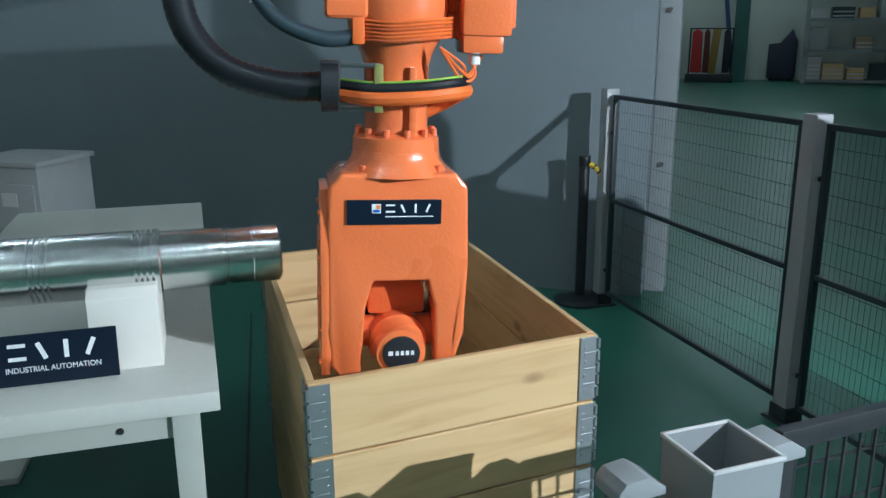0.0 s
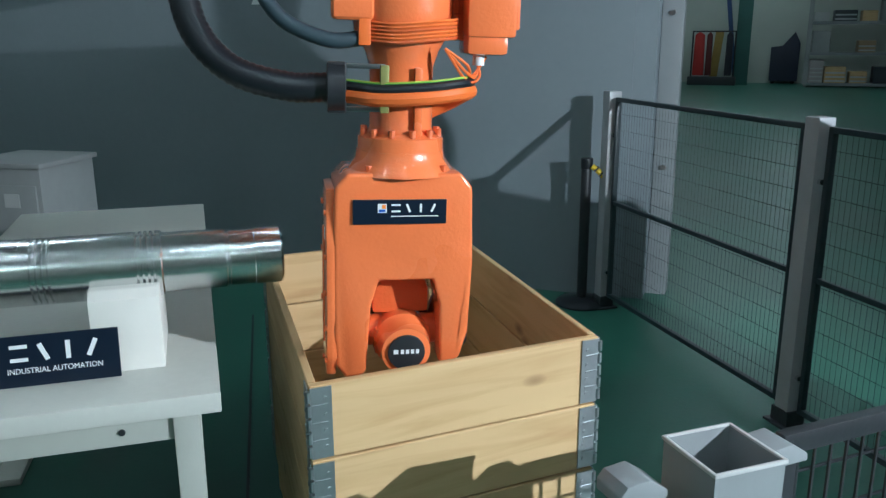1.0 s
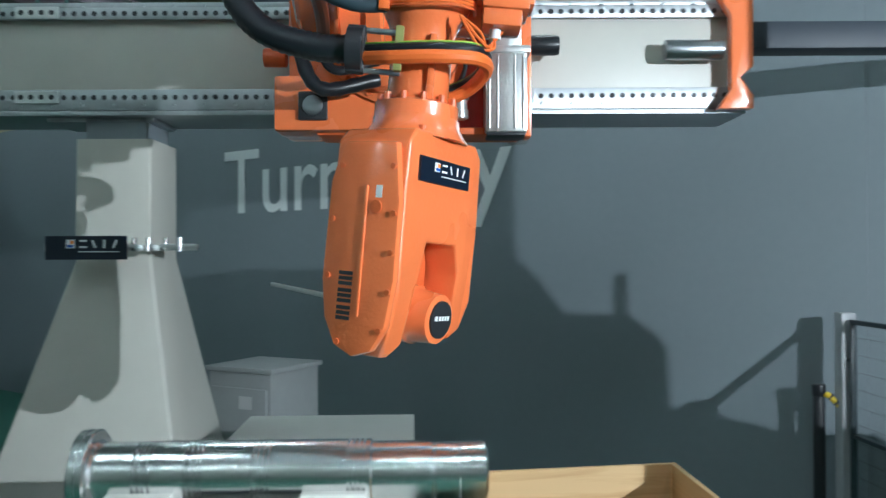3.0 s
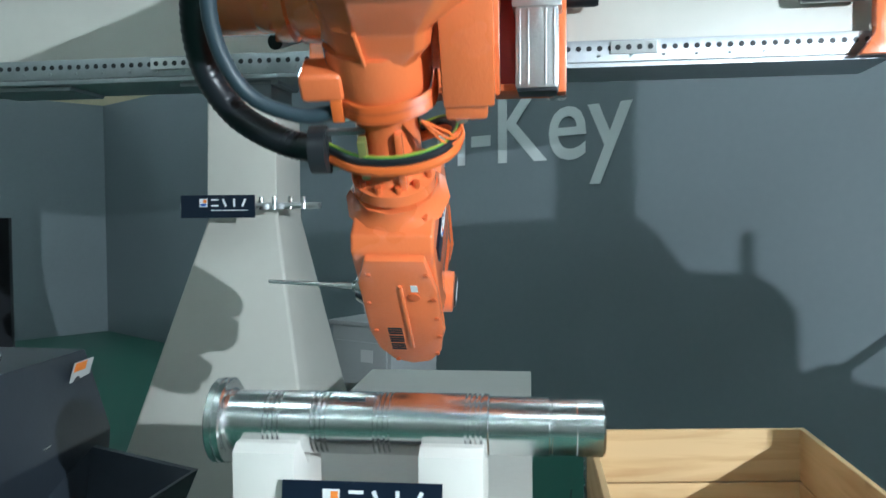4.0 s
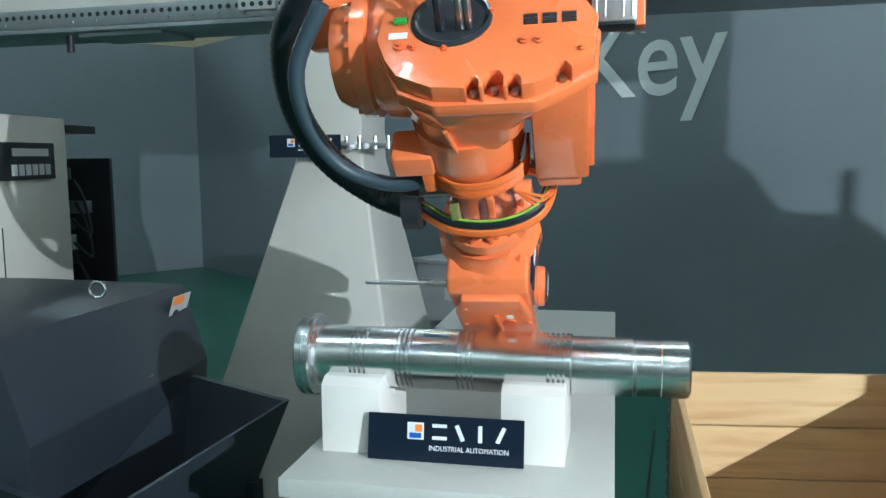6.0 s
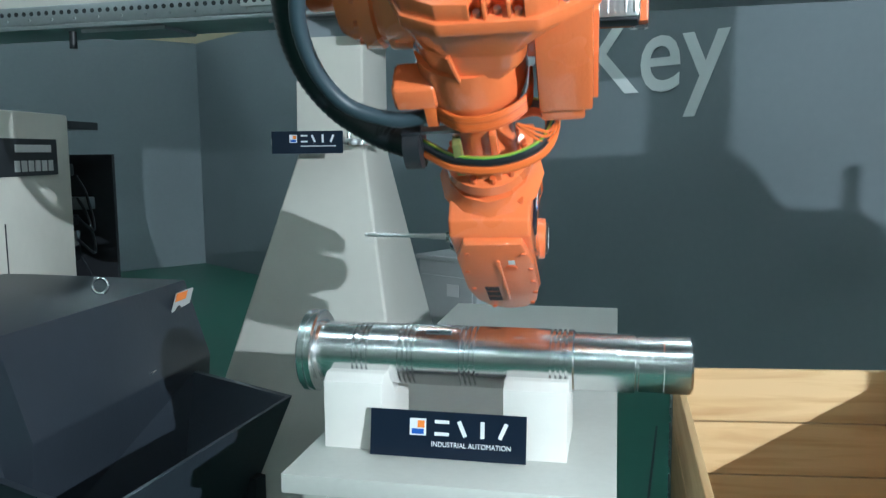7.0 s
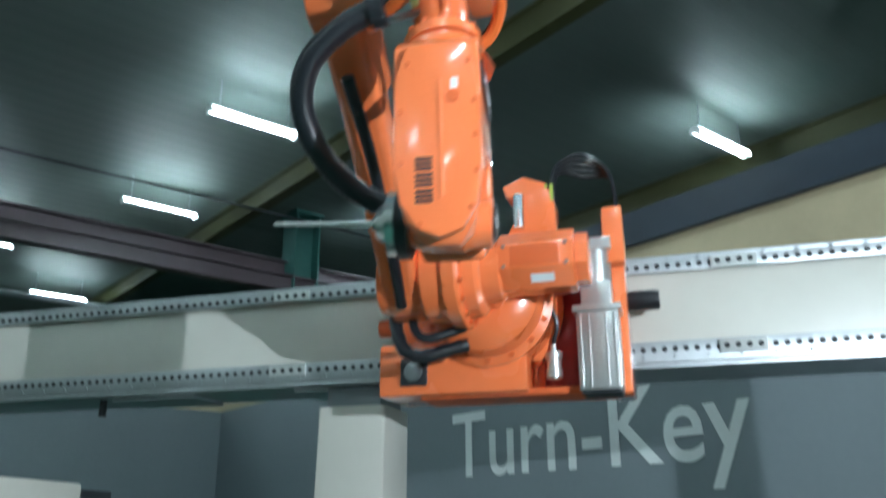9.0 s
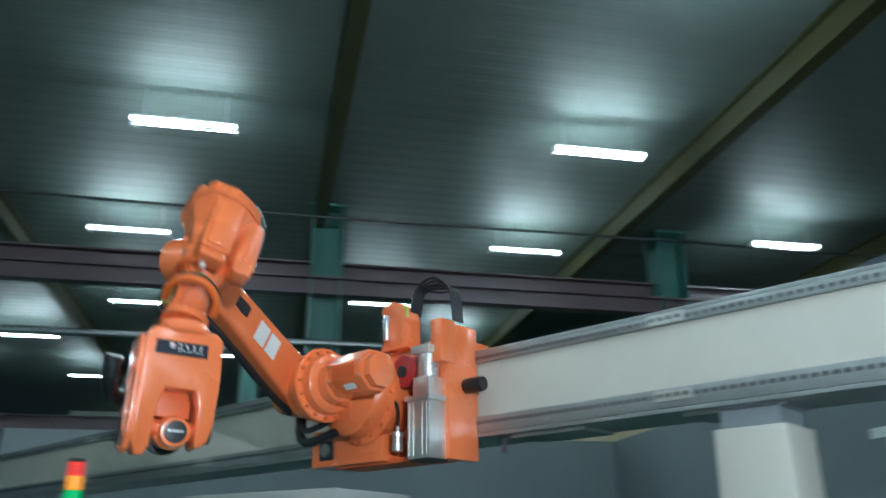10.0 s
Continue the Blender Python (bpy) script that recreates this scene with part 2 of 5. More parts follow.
def bm_tube(points, r, steps=10, seg=12, ridge=0.0):
    """A hose or cable swept along the points; ridge: a corrugated hose."""
    line = spline(points, steps)
    bm = bmesh.new()
    rings = []
    up = Vector((0, 0, 1))
    for i, q in enumerate(line):
        d = (line[min(i + 1, len(line) - 1)] - line[max(i - 1, 0)]).normalized()
        side = d.cross(up)
        if side.length < 1e-3:
            side = d.cross(Vector((1, 0, 0)))
        side.normalize()
        up = side.cross(d).normalized()
        rr = r * (1 + (ridge if i % 2 else -ridge))
        rings.append([bm.verts.new(q + side * math.cos(2 * math.pi * k / seg) * rr + up * math.sin(2 * math.pi * k / seg) * rr) for k in range(seg)])
    for p, q in zip(rings, rings[1:]):
        for k in range(seg):
            bm.faces.new((p[k], p[(k + 1) % seg], q[(k + 1) % seg], q[k]))
    bm.faces.new(rings[0][::-1])
    bm.faces.new(rings[-1])
    bmesh.ops.recalc_face_normals(bm, faces=bm.faces)
    return bm


def merged(*bms):
    """Several pieces of ONE part in one mesh."""
    out = bmesh.new()
    for b in bms:
        me = bpy.data.meshes.new("tmp")
        b.to_mesh(me)
        b.free()
        out.from_mesh(me)
        bpy.data.meshes.remove(me)
    return out



def finish(me, angle):
    for p in me.polygons:
        p.use_smooth = True
    me.set_sharp_from_angle(angle=radians(angle))


def part(name, bm, material, parent=None, label="", at=None, smooth=35.0):
    """Links a bmesh as ONE mesh object under a thing or under a part."""
    me = bpy.data.meshes.new(name)
    bm.to_mesh(me)
    bm.free()
    me.materials.append(material)
    if smooth:
        finish(me, smooth)
    ob = new(name, me)
    if parent is not None:
        ob.parent = parent
    if at is not None:
        ob.matrix_basis = at
    if label:
        ob["label"] = label
    return ob


def thing(name, m, label, category, group="", kind=""):
    ob = new(name)
    ob.empty_display_size = 0.1
    ob.matrix_basis = m
    return tagged(ob, label, category, group, kind)


def lettering(words, height, depth=0.0015, spacing=1.0, bold=0.0):
    """Raised letters lying in the xz plane, face to -y, starting at x = 0, standing on z = 0."""
    cu = bpy.data.curves.new("letters", "FONT")
    cu.body, cu.size, cu.extrude, cu.space_character, cu.offset = words, height / 0.69, depth, spacing, bold
    cu.resolution_u = 4
    ob = new("letters", cu)
    bpy.context.view_layer.update()
    me = bpy.data.meshes.new_from_object(ob.evaluated_get(bpy.context.evaluated_depsgraph_get()))
    bpy.data.objects.remove(ob)
    bm = bmesh.new()
    bm.from_mesh(me)
    bpy.data.meshes.remove(me)
    bmesh.ops.transform(bm, matrix=Matrix.Rotation(radians(90), 4, "X"), verts=bm.verts)
    return bm


def fitted(bm, width):
    """Stretches letters to a given width."""
    xs = [v.co.x for v in bm.verts]
    k = width / (max(xs) - min(xs))
    x0 = min(xs)
    for v in bm.verts:
        v.co.x = (v.co.x - x0) * k
    return bm


def moved(bm, at, rot=None):
    if rot:
        bmesh.ops.transform(bm, matrix=rot, verts=bm.verts)
    bmesh.ops.translate(bm, vec=at, verts=bm.verts)
    return bm

# ---- the hall ----
HALL = pose(0.749, 5.526, 0, 0, 0, -20.6)      # x along the lettered wall to the right, y through it
BEAM = pose(-2.372, 3.221, 0, 0, 0, 14.51)     # x along the gantry beam to the right, y through it


def slab(name, m, x0, x1, y0, y1, z0, z1, material, label, category, bevel=0.0):
    bm = bm_box(x1 - x0, y1 - y0, z1 - z0, ((x0 + x1) / 2, (y0 + y1) / 2, (z0 + z1) / 2), bevel)
    ob = part(name, bm, material, at=m, smooth=0)
    return tagged(ob, label, category, kind="structure")


slab("floor", HALL, -45, 45, -40, 45, -0.2, 0, FLOOR, "dark green epoxy-coated factory floor, slightly glossy", "floor")
slab("wall_back", HALL, -11.1, 0.50, 0, 0.12, 0, 3.45, WALL, "grey painted partition wall behind the gantry, with pale lettering", "wall")
slab("wall_left", HALL, -11.22, -11.10, -9.0, 0.12, 0, 3.45, WALL, "plain grey painted partition wall beside the machine", "wall")
slab("wall_behind", HALL, -11.22, 14.0, -13.2, -13.0, 0, 7.35, FARWALL, "plain pale wall closing the hall", "wall")
slab("wall_right", HALL, 14.0, 14.2, -13.2, 29.0, 0, 7.35, FARWALL, "plain pale wall closing the hall", "wall")
slab("wall_far", HALL, -34, 14.2, 29.0, 29.2, 0, 7.35, FARWALL, "pale green-white far wall of the hall with a dark window band", "wall")
slab("wall_far_left", HALL, -34.2, -34.0, -13.2, 29.2, 0, 7.35, FARWALL, "pale far side wall of the hall", "wall")
slab("wall_upper", HALL, -30, 0.62, 1.30, 1.42, 2.6, 4.55, BEIGE, "warm beige upper wall behind the grey partition", "wall")
slab("trim_upper", HALL, -30, 0.66, 1.22, 1.50, 4.55, 4.92, NAVY, "dark blue steel girder on top of the beige wall", "girder")
slab("wall_upper_end", HALL, 0.50, 0.64, 0.02, 1.42, 0, 4.55, WALL, "grey end of the partition wall", "wall")
words = fitted(lettering("Turn-Key", 0.62, 0.002, bold=0.006), 3.376)
for x0, y0, x1, y1 in ((-0.42, 1.2, -1.25, 5.0), (-3.6, 3.4, -5.2, 6.4)):
    d = Vector((x1 - x0, y1 - y0))
    seam = part("floor_joint", bm_box(d.length, 0.012, 0.004, (0, 0, 0.004)), BLACKM, at=pose((x0 + x1) / 2, (y0 + y1) / 2, 0, 0, 0, math.degrees(math.atan2(d.y, d.x))), smooth=0)
    tagged(seam, "thin dark joint in the green floor", "joint", kind="structure")
text = part("wall_lettering", moved(words, (-5.338, -0.004, 2.205)), TEXTW, at=HALL, smooth=0)
tagged(text, "pale grey cut-out words Turn-Key on the grey wall", "lettering", kind="structure")

# roof of ribbed sheets
bm = bmesh.new()
n, pitch_w = 300, 0.30
for k in range(n):
    x = -45 + k * pitch_w
    prof = ((x, 0), (x + 0.08, 0), (x + 0.11, 0.004), (x + 0.24, 0.004), (x + 0.27, 0), (x + 0.30, 0))
    for (xa, za), (xb, zb) in zip(prof, prof[1:]):
        v = [bm.verts.new(p) for p in ((xa, -40, 7.35 + za), (xb, -40, 7.35 + zb), (xb, 45, 7.35 + zb), (xa, 45, 7.35 + za))]
        bm.faces.new(v)
for v in [(-45, -40, 7.5), (45, -40, 7.5), (45, 45, 7.5), (-45, 45, 7.5)]:
    bm.verts.new(v)
bm.verts.ensure_lookup_table()
bm.faces.new(bm.verts[-4:])
ceiling = part("ceiling", bm, ROOF, at=HALL, smooth=0)
tagged(ceiling, "dark green-grey ribbed sheet roof of the hall", "ceiling", kind="structure")


def girder(name, m, x0, y0, x1, y1, z0, z1, width, material, label):
    """An I-section from (x0, y0) to (x1, y1)."""
    d = Vector((x1 - x0, y1 - y0, 0))
    h = z1 - z0
    w, f, b = width / 2, 0.03, 0.025
    bm = bm_prism([(-w, 0), (w, 0), (w, f), (b, f), (b, h - f), (w, h - f), (w, h), (-w, h), (-w, h - f), (-b, h - f), (-b, f), (-w, f)], d.length, axis="x")
    ob = part(name, bm, material, at=m @ pose((x0 + x1) / 2, (y0 + y1) / 2, z0, 0, 0, math.degrees(math.atan2(d.y, d.x))), smooth=0)
    return tagged(ob, label, "girder", "roof girders", "structure")


for y in (-10.0, -4.8, 0.35, 5.6, 10.8, 16.0, 21.2):
    girder("rafter", HALL, -34, y, 14, y, 6.95, 7.34, 0.20, RAFTER, "olive green steel rafter under the roof")
girder("crane_girder", HALL, -11.45, -13, -11.45, 29, 5.72, 6.02, 0.22, PURPLE, "dark plum steel crane girder across the hall")
girder("crane_girder", HALL, -11.75, -13, -11.75, 29, 6.08, 6.36, 0.30, PURPLE, "dark plum steel crane girder across the hall")
girder("crane_girder", HALL, -24.0, -13, -24.0, 29, 5.2, 5.6, 0.30, PURPLE, "dark plum steel crane girder far across the hall")
wire = part("roof_cable", bm_tube([(-10.4, -13, 6.74), (-10.4, -5, 6.66), (-10.4, 1, 6.70), (-10.4, 8, 6.66)], 0.022, 8, 8), BLACKM, at=HALL)
tagged(wire, "thin dark cable strung under the roof", "cable")
pipe = part("roof_pipe", bm_tube([(-11.3, -13, 4.9), (-11.3, 0, 4.9), (-11.3, 20, 4.9)], 0.05, 3, 10), ZINC, at=HALL)
tagged(pipe, "grey pipe along the hall below the girders", "pipe")


def column(x, y, z1):
    m = HALL @ pose(x, y, 0)
    ob = thing("steel_column", m, "dark green painted steel column carrying the roof", "column", "roof columns", "structure")
    part("shaft", merged(bm_box(0.50, 0.03, z1, (0, -0.24, z1 / 2)), bm_box(0.50, 0.03, z1, (0, 0.24, z1 / 2)), bm_box(0.04, 0.45, z1, (0, 0, z1 / 2))), GREENCOL, ob, smooth=0)
    part("base_plate", bm_box(0.55, 0.55, 0.03, (0, 0, 0.015)), GREENCOL, ob, smooth=0)
    part("head_plate", bm_box(0.60, 0.60, 0.05, (0, 0, z1 - 0.025)), GREENCOL, ob, smooth=0)


for x, y in ((-11.6, -10.5), (-11.6, -4.66), (-11.6, 1.52), (-11.6, 7.7), (-22, -6.0), (0.7, 27.5)):
    column(x, y, 7.30)


def ceiling_lamp(first=[None]):
    if first[0]:
        return first[0]
    ob = thing("ceiling_lamp", pose(0, 0, 0), "long white fluorescent batten lamp hanging under the roof, lit", "lamp", "fluorescent lamps")
    part("housing", bm_prism([(-0.03, -0.03), (0.03, -0.03), (0.064, 0.028), (0.064, 0.05), (-0.064, 0.05), (-0.064, 0.028)], 1.27, axis="y"), HOUSING, ob, smooth=0)
    for dx in (-0.045, 0.045):
        part("tube", bm_cyl(0.018, 1.23, (dx * 1.3, 0, 0.0), "y", 12), TUBE, ob)
    for y in (-0.63, 0.63):
        part("end_cap", bm_box(0.17, 0.025, 0.06, (0, y, -0.015), 0.004), HOUSING, ob, smooth=0)
    for y in (-0.5, 0.5):
        part("hanger", bm_cyl(0.006, 0.42, (0, y, 0.26), "z", 6), STEEL_DK, ob)
    first[0] = ob
    return ob


# from (3.2, 3.2) on: unseen lamps carrying the grid further, added for fill light
LAMPS = [(-7.15, 7.15), (-1.88, 11.0), (-10.7, 8.65), (-17.2, 11.3), (-9.35, 2.15), (-13.4, 2.4), (-3.76, 5.8), (-21.8, 1.95), (-8.05, 12.4),
         (-17.5, 3.6), (-25.5, 0.6), (-26.0, 4.2), (-15.0, 8.0), (-21.5, 6.5), (3.6, 17.0), (6.0, 15.6), (8.0, 21.0), (8.0, 24.5), (11.0, 26.0), (10.5, 19.0), (9.0, 31.0), (6.2, 29.5), (13.0, 30.0), (3.2, 3.2), (-0.3, 4.5), (6.6, 1.9), (-2.4, -0.45), (1.0, -1.75), (4.5, -3.0), (-7.8, -4.3), (-4.3, -5.6), (-0.9, -6.9), (2.6, -8.2), (5.3, 8.4)]
proto = ceiling_lamp()
for i, (x, y) in enumerate(LAMPS):
    m = pose(x, y, 6.88, 0, 0, -21)
    if i == 0:
        proto.matrix_basis = m
    else:
        copy_thing(proto, m)

# far end of the hall
slab("window_band", HALL, -3.0, 13.8, 28.93, 28.99, 5.05, 6.55, DARKGLASS, "dark window band high in the far hall wall", "window")
for k in range(5):
    slab("window_mullion", HALL, 2.6 + k * 2.6, 2.72 + k * 2.6, 28.90, 28.98, 5.0, 6.6, FARWALL, "pale mullion between dark hall windows", "mullion")


def end_post():
    ob = thing("steel_post", HALL @ pose(0.712, 0.24, 0), "grey square steel post with bolts at the end of the partition", "post")
    part("post", bm_box(0.14, 0.14, 6.9, (0, 0, 3.45), 0.01), GREYBIN, ob)
    for z in (0.9, 1.9, 2.9, 3.9):
        part("bolt", bm_cyl(0.018, 0.02, (0.0, -0.08, z), "y", 8), STEEL_DK, ob)


end_post()

# ---- the gantry ----


def perforation(x0, x1, z, r, step, y):
    bm = bmesh.new()
    x = x0
    while x < x1:
        v = [bm.verts.new((x + r * math.cos(a * math.pi / 4), y, z + r * math.sin(a * math.pi / 4))) for a in range(8)]
        f = bm.faces.new(v)
        x += step
    bmesh.ops.recalc_face_normals(bm, faces=bm.faces)
    bmesh.ops.solidify(bm, geom=bm.faces[:], thickness=0.003)
    return bm


X0, X1 = -9.2, 2.857
gantry = thing("gantry_beam", BEAM, "long cream-painted gantry beam with perforated zinc rails on top and bottom", "gantry")
part("girder", bm_box(X1 - X0 - 0.02, 0.34, 0.44, ((X0 + X1) / 2, 0.19, 2.665), 0.012), CREAM, gantry)
for z0, z1 in ((2.405, 2.525), (2.845, 2.925)):
    h = z1 - z0
    rail = part("rail", merged(bm_box(X1 - X0, 0.40, 0.022, ((X0 + X1) / 2, 0.19, z0 + 0.011 if z0 < 2.6 else z1 - 0.011), 0.003),
                               bm_box(X1 - X0, 0.018, h - 0.024, ((X0 + X1) / 2, -0.004, (z0 + z1) / 2 + (0.011 if z0 < 2.6 else -0.011)), 0.003)), ZINC, gantry, "perforated zinc-plated rail")
    # the rail stays solid; black discs paint the dark inside of its holes
    holes = part("perforation", perforation(X0 + 0.1, X1 - 0.05, (z0 + z1) / 2 + (0.022 if z0 < 2.6 else -0.012), 0.0125, 0.0465, -0.0145), BLACKM, rail, "row of black discs painting the shade inside round holes", smooth=0)
    holes["kind"] = "stuff"
    for s in (-6.75, -4.62, -2.50, -0.385, 1.79):
        plate = part("joint_plate", bm_box(0.20, 0.012, 0.055, (s, -0.022, (z0 + z1) / 2 + (0.022 if z0 < 2.6 else -0.010)), 0.002), ALU, rail, "bright joint plate with four holes", smooth=0)
        hz = (z0 + z1) / 2 + (0.022 if z0 < 2.6 else -0.010)
        # black discs again, for the shade inside the plate's holes
        part("plate_hole", merged(*[bm_cyl(0.0125, 0.003, (s + dx, -0.0285, hz), "y", 10) for dx in (-0.07, -0.0235, 0.0235, 0.07)]), BLACKM, plate, smooth=0)
    bolts = [bm_cyl(0.007, 0.008, (X0 + 0.2 + k * 0.14, -0.017, (z0 + z1) / 2 + (-0.012 if z0 < 2.6 else 0.020)), "y", 6) for k in range(85)]
    row = part("bolt_row", merged(*bolts), STEEL_DK, rail, "row of rail bolts", smooth=0)
    row["kind"] = "stuff"
# end stop with its buffer
stop = part("end_stop", bm_prism([(2.70, 2.93), (2.86, 2.93), (2.86, 2.60), (2.80, 2.55), (2.86, 2.47), (2.86, 2.41), (2.70, 2.41), (2.76, 2.50), (2.76, 2.83)], 0.06, 0.008, at=(0, -0.07, 0)), ORANGE, gantry, "orange end stop")
part("buffer", bm_cyl(0.045, 0.26, (2.60, -0.07, 2.68), "x", 24, bevel=0.006), STEEL_DK, stop, "grey rubber buffer")
part("cable_carrier", merged(bm_box(2.6, 0.16, 0.13, (4.17, 0.2, 2.80), 0.01)), NAVY, gantry, "dark cable carrier beyond the beam end")
part("hanger", bm_cyl(0.02, 0.09, (-1.55, 0.1, 2.36), "z", 12), BLACKM, gantry, "small dark fitting under the beam")
for s in (-1.2, -0.12):
    part("underside_plate", bm_box(0.5, 0.3, 0.02, (s, 0.19, 2.394), 0.003), ZINC, gantry, smooth=0)


def pillar(s):
    ob = thing("gantry_pillar", BEAM @ pose(s, 0, 0), "cream-painted steel pillar with a flared foot, carrying the gantry beam", "pillar", "gantry pillars")
    bm = bmesh.new()
    rings = []
    for z, x0, x1, y0, y1 in ((0.03, -0.74, 0.46, -0.34, 0.72), (1.74, -0.22, 0.133, 0.0, 0.37), (1.80, -0.218, 0.131, 0.0, 0.368), (2.30, -0.218, 0.131, 0.0, 0.368)):
        rings.append([bm.verts.new(p) for p in ((x0, y0, z), (x1, y0, z), (x1, y1, z), (x0, y1, z))])
    for p, q in zip(rings, rings[1:]):
        for k in range(4):
            bm.faces.new((p[k], p[(k + 1) % 4], q[(k + 1) % 4], q[k]))
    bm.faces.new(rings[0][::-1])
    bm.faces.new(rings[-1])
    up = [e for e in bm.edges if abs(e.verts[0].co.z - e.verts[1].co.z) > 0.02]
    bmesh.ops.bevel(bm, geom=up, offset=0.022, segments=3, profile=0.5, affect="EDGES")
    part("shaft", bm, CREAM, ob, smooth=25)
    # grey instead of cream puts the shadow below the beam into the colour
    part("neck", bm_box(0.28, 0.30, 0.12, (-0.045, 0.19, 2.345)), WALL, ob, "narrow block under the beam, its grey standing in for the shadow there", smooth=0)
    part("foot_plate", bm_box(1.40, 1.26, 0.03, (-0.14, 0.19, 0.015), 0.005), CREAM, ob)
    return ob


pillar(0)
pillar(-7.6)

# ---- lathe with its chip hood, behind the table ----


def logo_bars(parent, x, z, h, y):
    """The maker's mark on dark signs: a small square and four plain bars."""
    w = h * 1.0
    part("mark", bm_box(w, 0.002, h, (x + w / 2, y, z + h / 2)), WHITE, parent, "small square mark", smooth=0)
    part("mark", bm_box(w * 0.42, 0.002, h * 0.42, (x + w * 0.70, y - 0.002, z + h * 0.68)), SIGN_ORANGE, parent, smooth=0)
    part("mark", bm_box(w * 0.72, 0.002, h * 0.30, (x + w * 0.5, y - 0.002, z + h * 0.24)), SIGN_BLUE, parent, smooth=0)


def maker_sign(parent, x0, z0, w, h, y, small=False):
    """A navy plate with a plain mark and strokes in the place of the maker's name. It faces -y."""
    plate = part("sign_plate", bm_box(w, 0.008, h, (x0 + w / 2, y, z0 + h / 2), 0.0015), SIGN_NAVY, parent, "navy plate with a plain white mark", smooth=0)
    fy = y - 0.0055
    m = h * 0.36
    lx, lz = x0 + w * 0.26, z0 + h * 0.48
    logo_bars(plate, lx, lz, m, fy)
    gx = lx + m * 1.35
    ww = x0 + w * 0.92 - gx
    # a pair of level strokes, a leaning one, an upright one and one leaning the other way
    bw, st = ww / 4 * 0.72, m * 0.20
    cell = [gx + ww * (q + 0.5) / 4 for q in range(4)]
    mid = lz + m * 0.5
    bars = [bm_box(bw, 0.002, st, (cell[0], fy, mid + dz)) for dz in (m * 0.36, -m * 0.36)]
    for q, lean in ((1, -24), (2, 0), (3, 24)):
        bars.append(bm_box(st * 1.2, 0.002, m * 0.98, (cell[q], fy, mid), 0.0, Matrix.Rotation(radians(lean), 4, "Y")))
    for b in bars:
        part("name_bar", b, WHITE, plate, smooth=0)
    if small:
        part("small_print", bm_box(ww * 0.95, 0.002, h * 0.035, (gx + ww / 2, fy, z0 + h * 0.33)), WHITE, plate, smooth=0)
    else:
        t = fitted(lettering("INDUSTRIAL AUTOMATION", h * 0.105, 0.0008), ww * 0.97)
        part("small_print", moved(t, (gx, fy, z0 + h * 0.26)), WHITE, plate, "small white words", smooth=0)
    return plate


def clamp_sign():
    ob = thing("pillar_sign", BEAM @ pose(0, -0.06, 1.80), "navy sign plate on a bright clamp bar round the pillar", "sign")
    maker_sign(ob, -0.275, -0.055, 0.36, 0.105, -0.10, True)
    part("clamp_bar", bm_box(0.68, 0.02, 0.03, (0.03, -0.03, 0.0), 0.003), ALU, ob)
    part("clamp_bar", bm_box(0.36, 0.05, 0.015, (0.20, -0.06, 0.005), 0.003), ALU, ob)
    for x, y in ((0.10, -0.06), (0.17, -0.08), (0.24, -0.06), (0.31, -0.08), (-0.20, -0.06), (-0.05, -0.05)):
        part("bolt", bm_cyl(0.011, 0.06, (x, y, 0.012), "z", 12), STEEL, ob)
    for x in (0.14, 0.21):
        part("knob", bm_lathe([(-0.014, 0.002), (-0.010, 0.012), (0, 0.016), (0.010, 0.012), (0.014, 0.002)], 16, "z"), WHITE, ob, "white ball knob", at=pose(x, -0.10, -0.005))


clamp_sign()


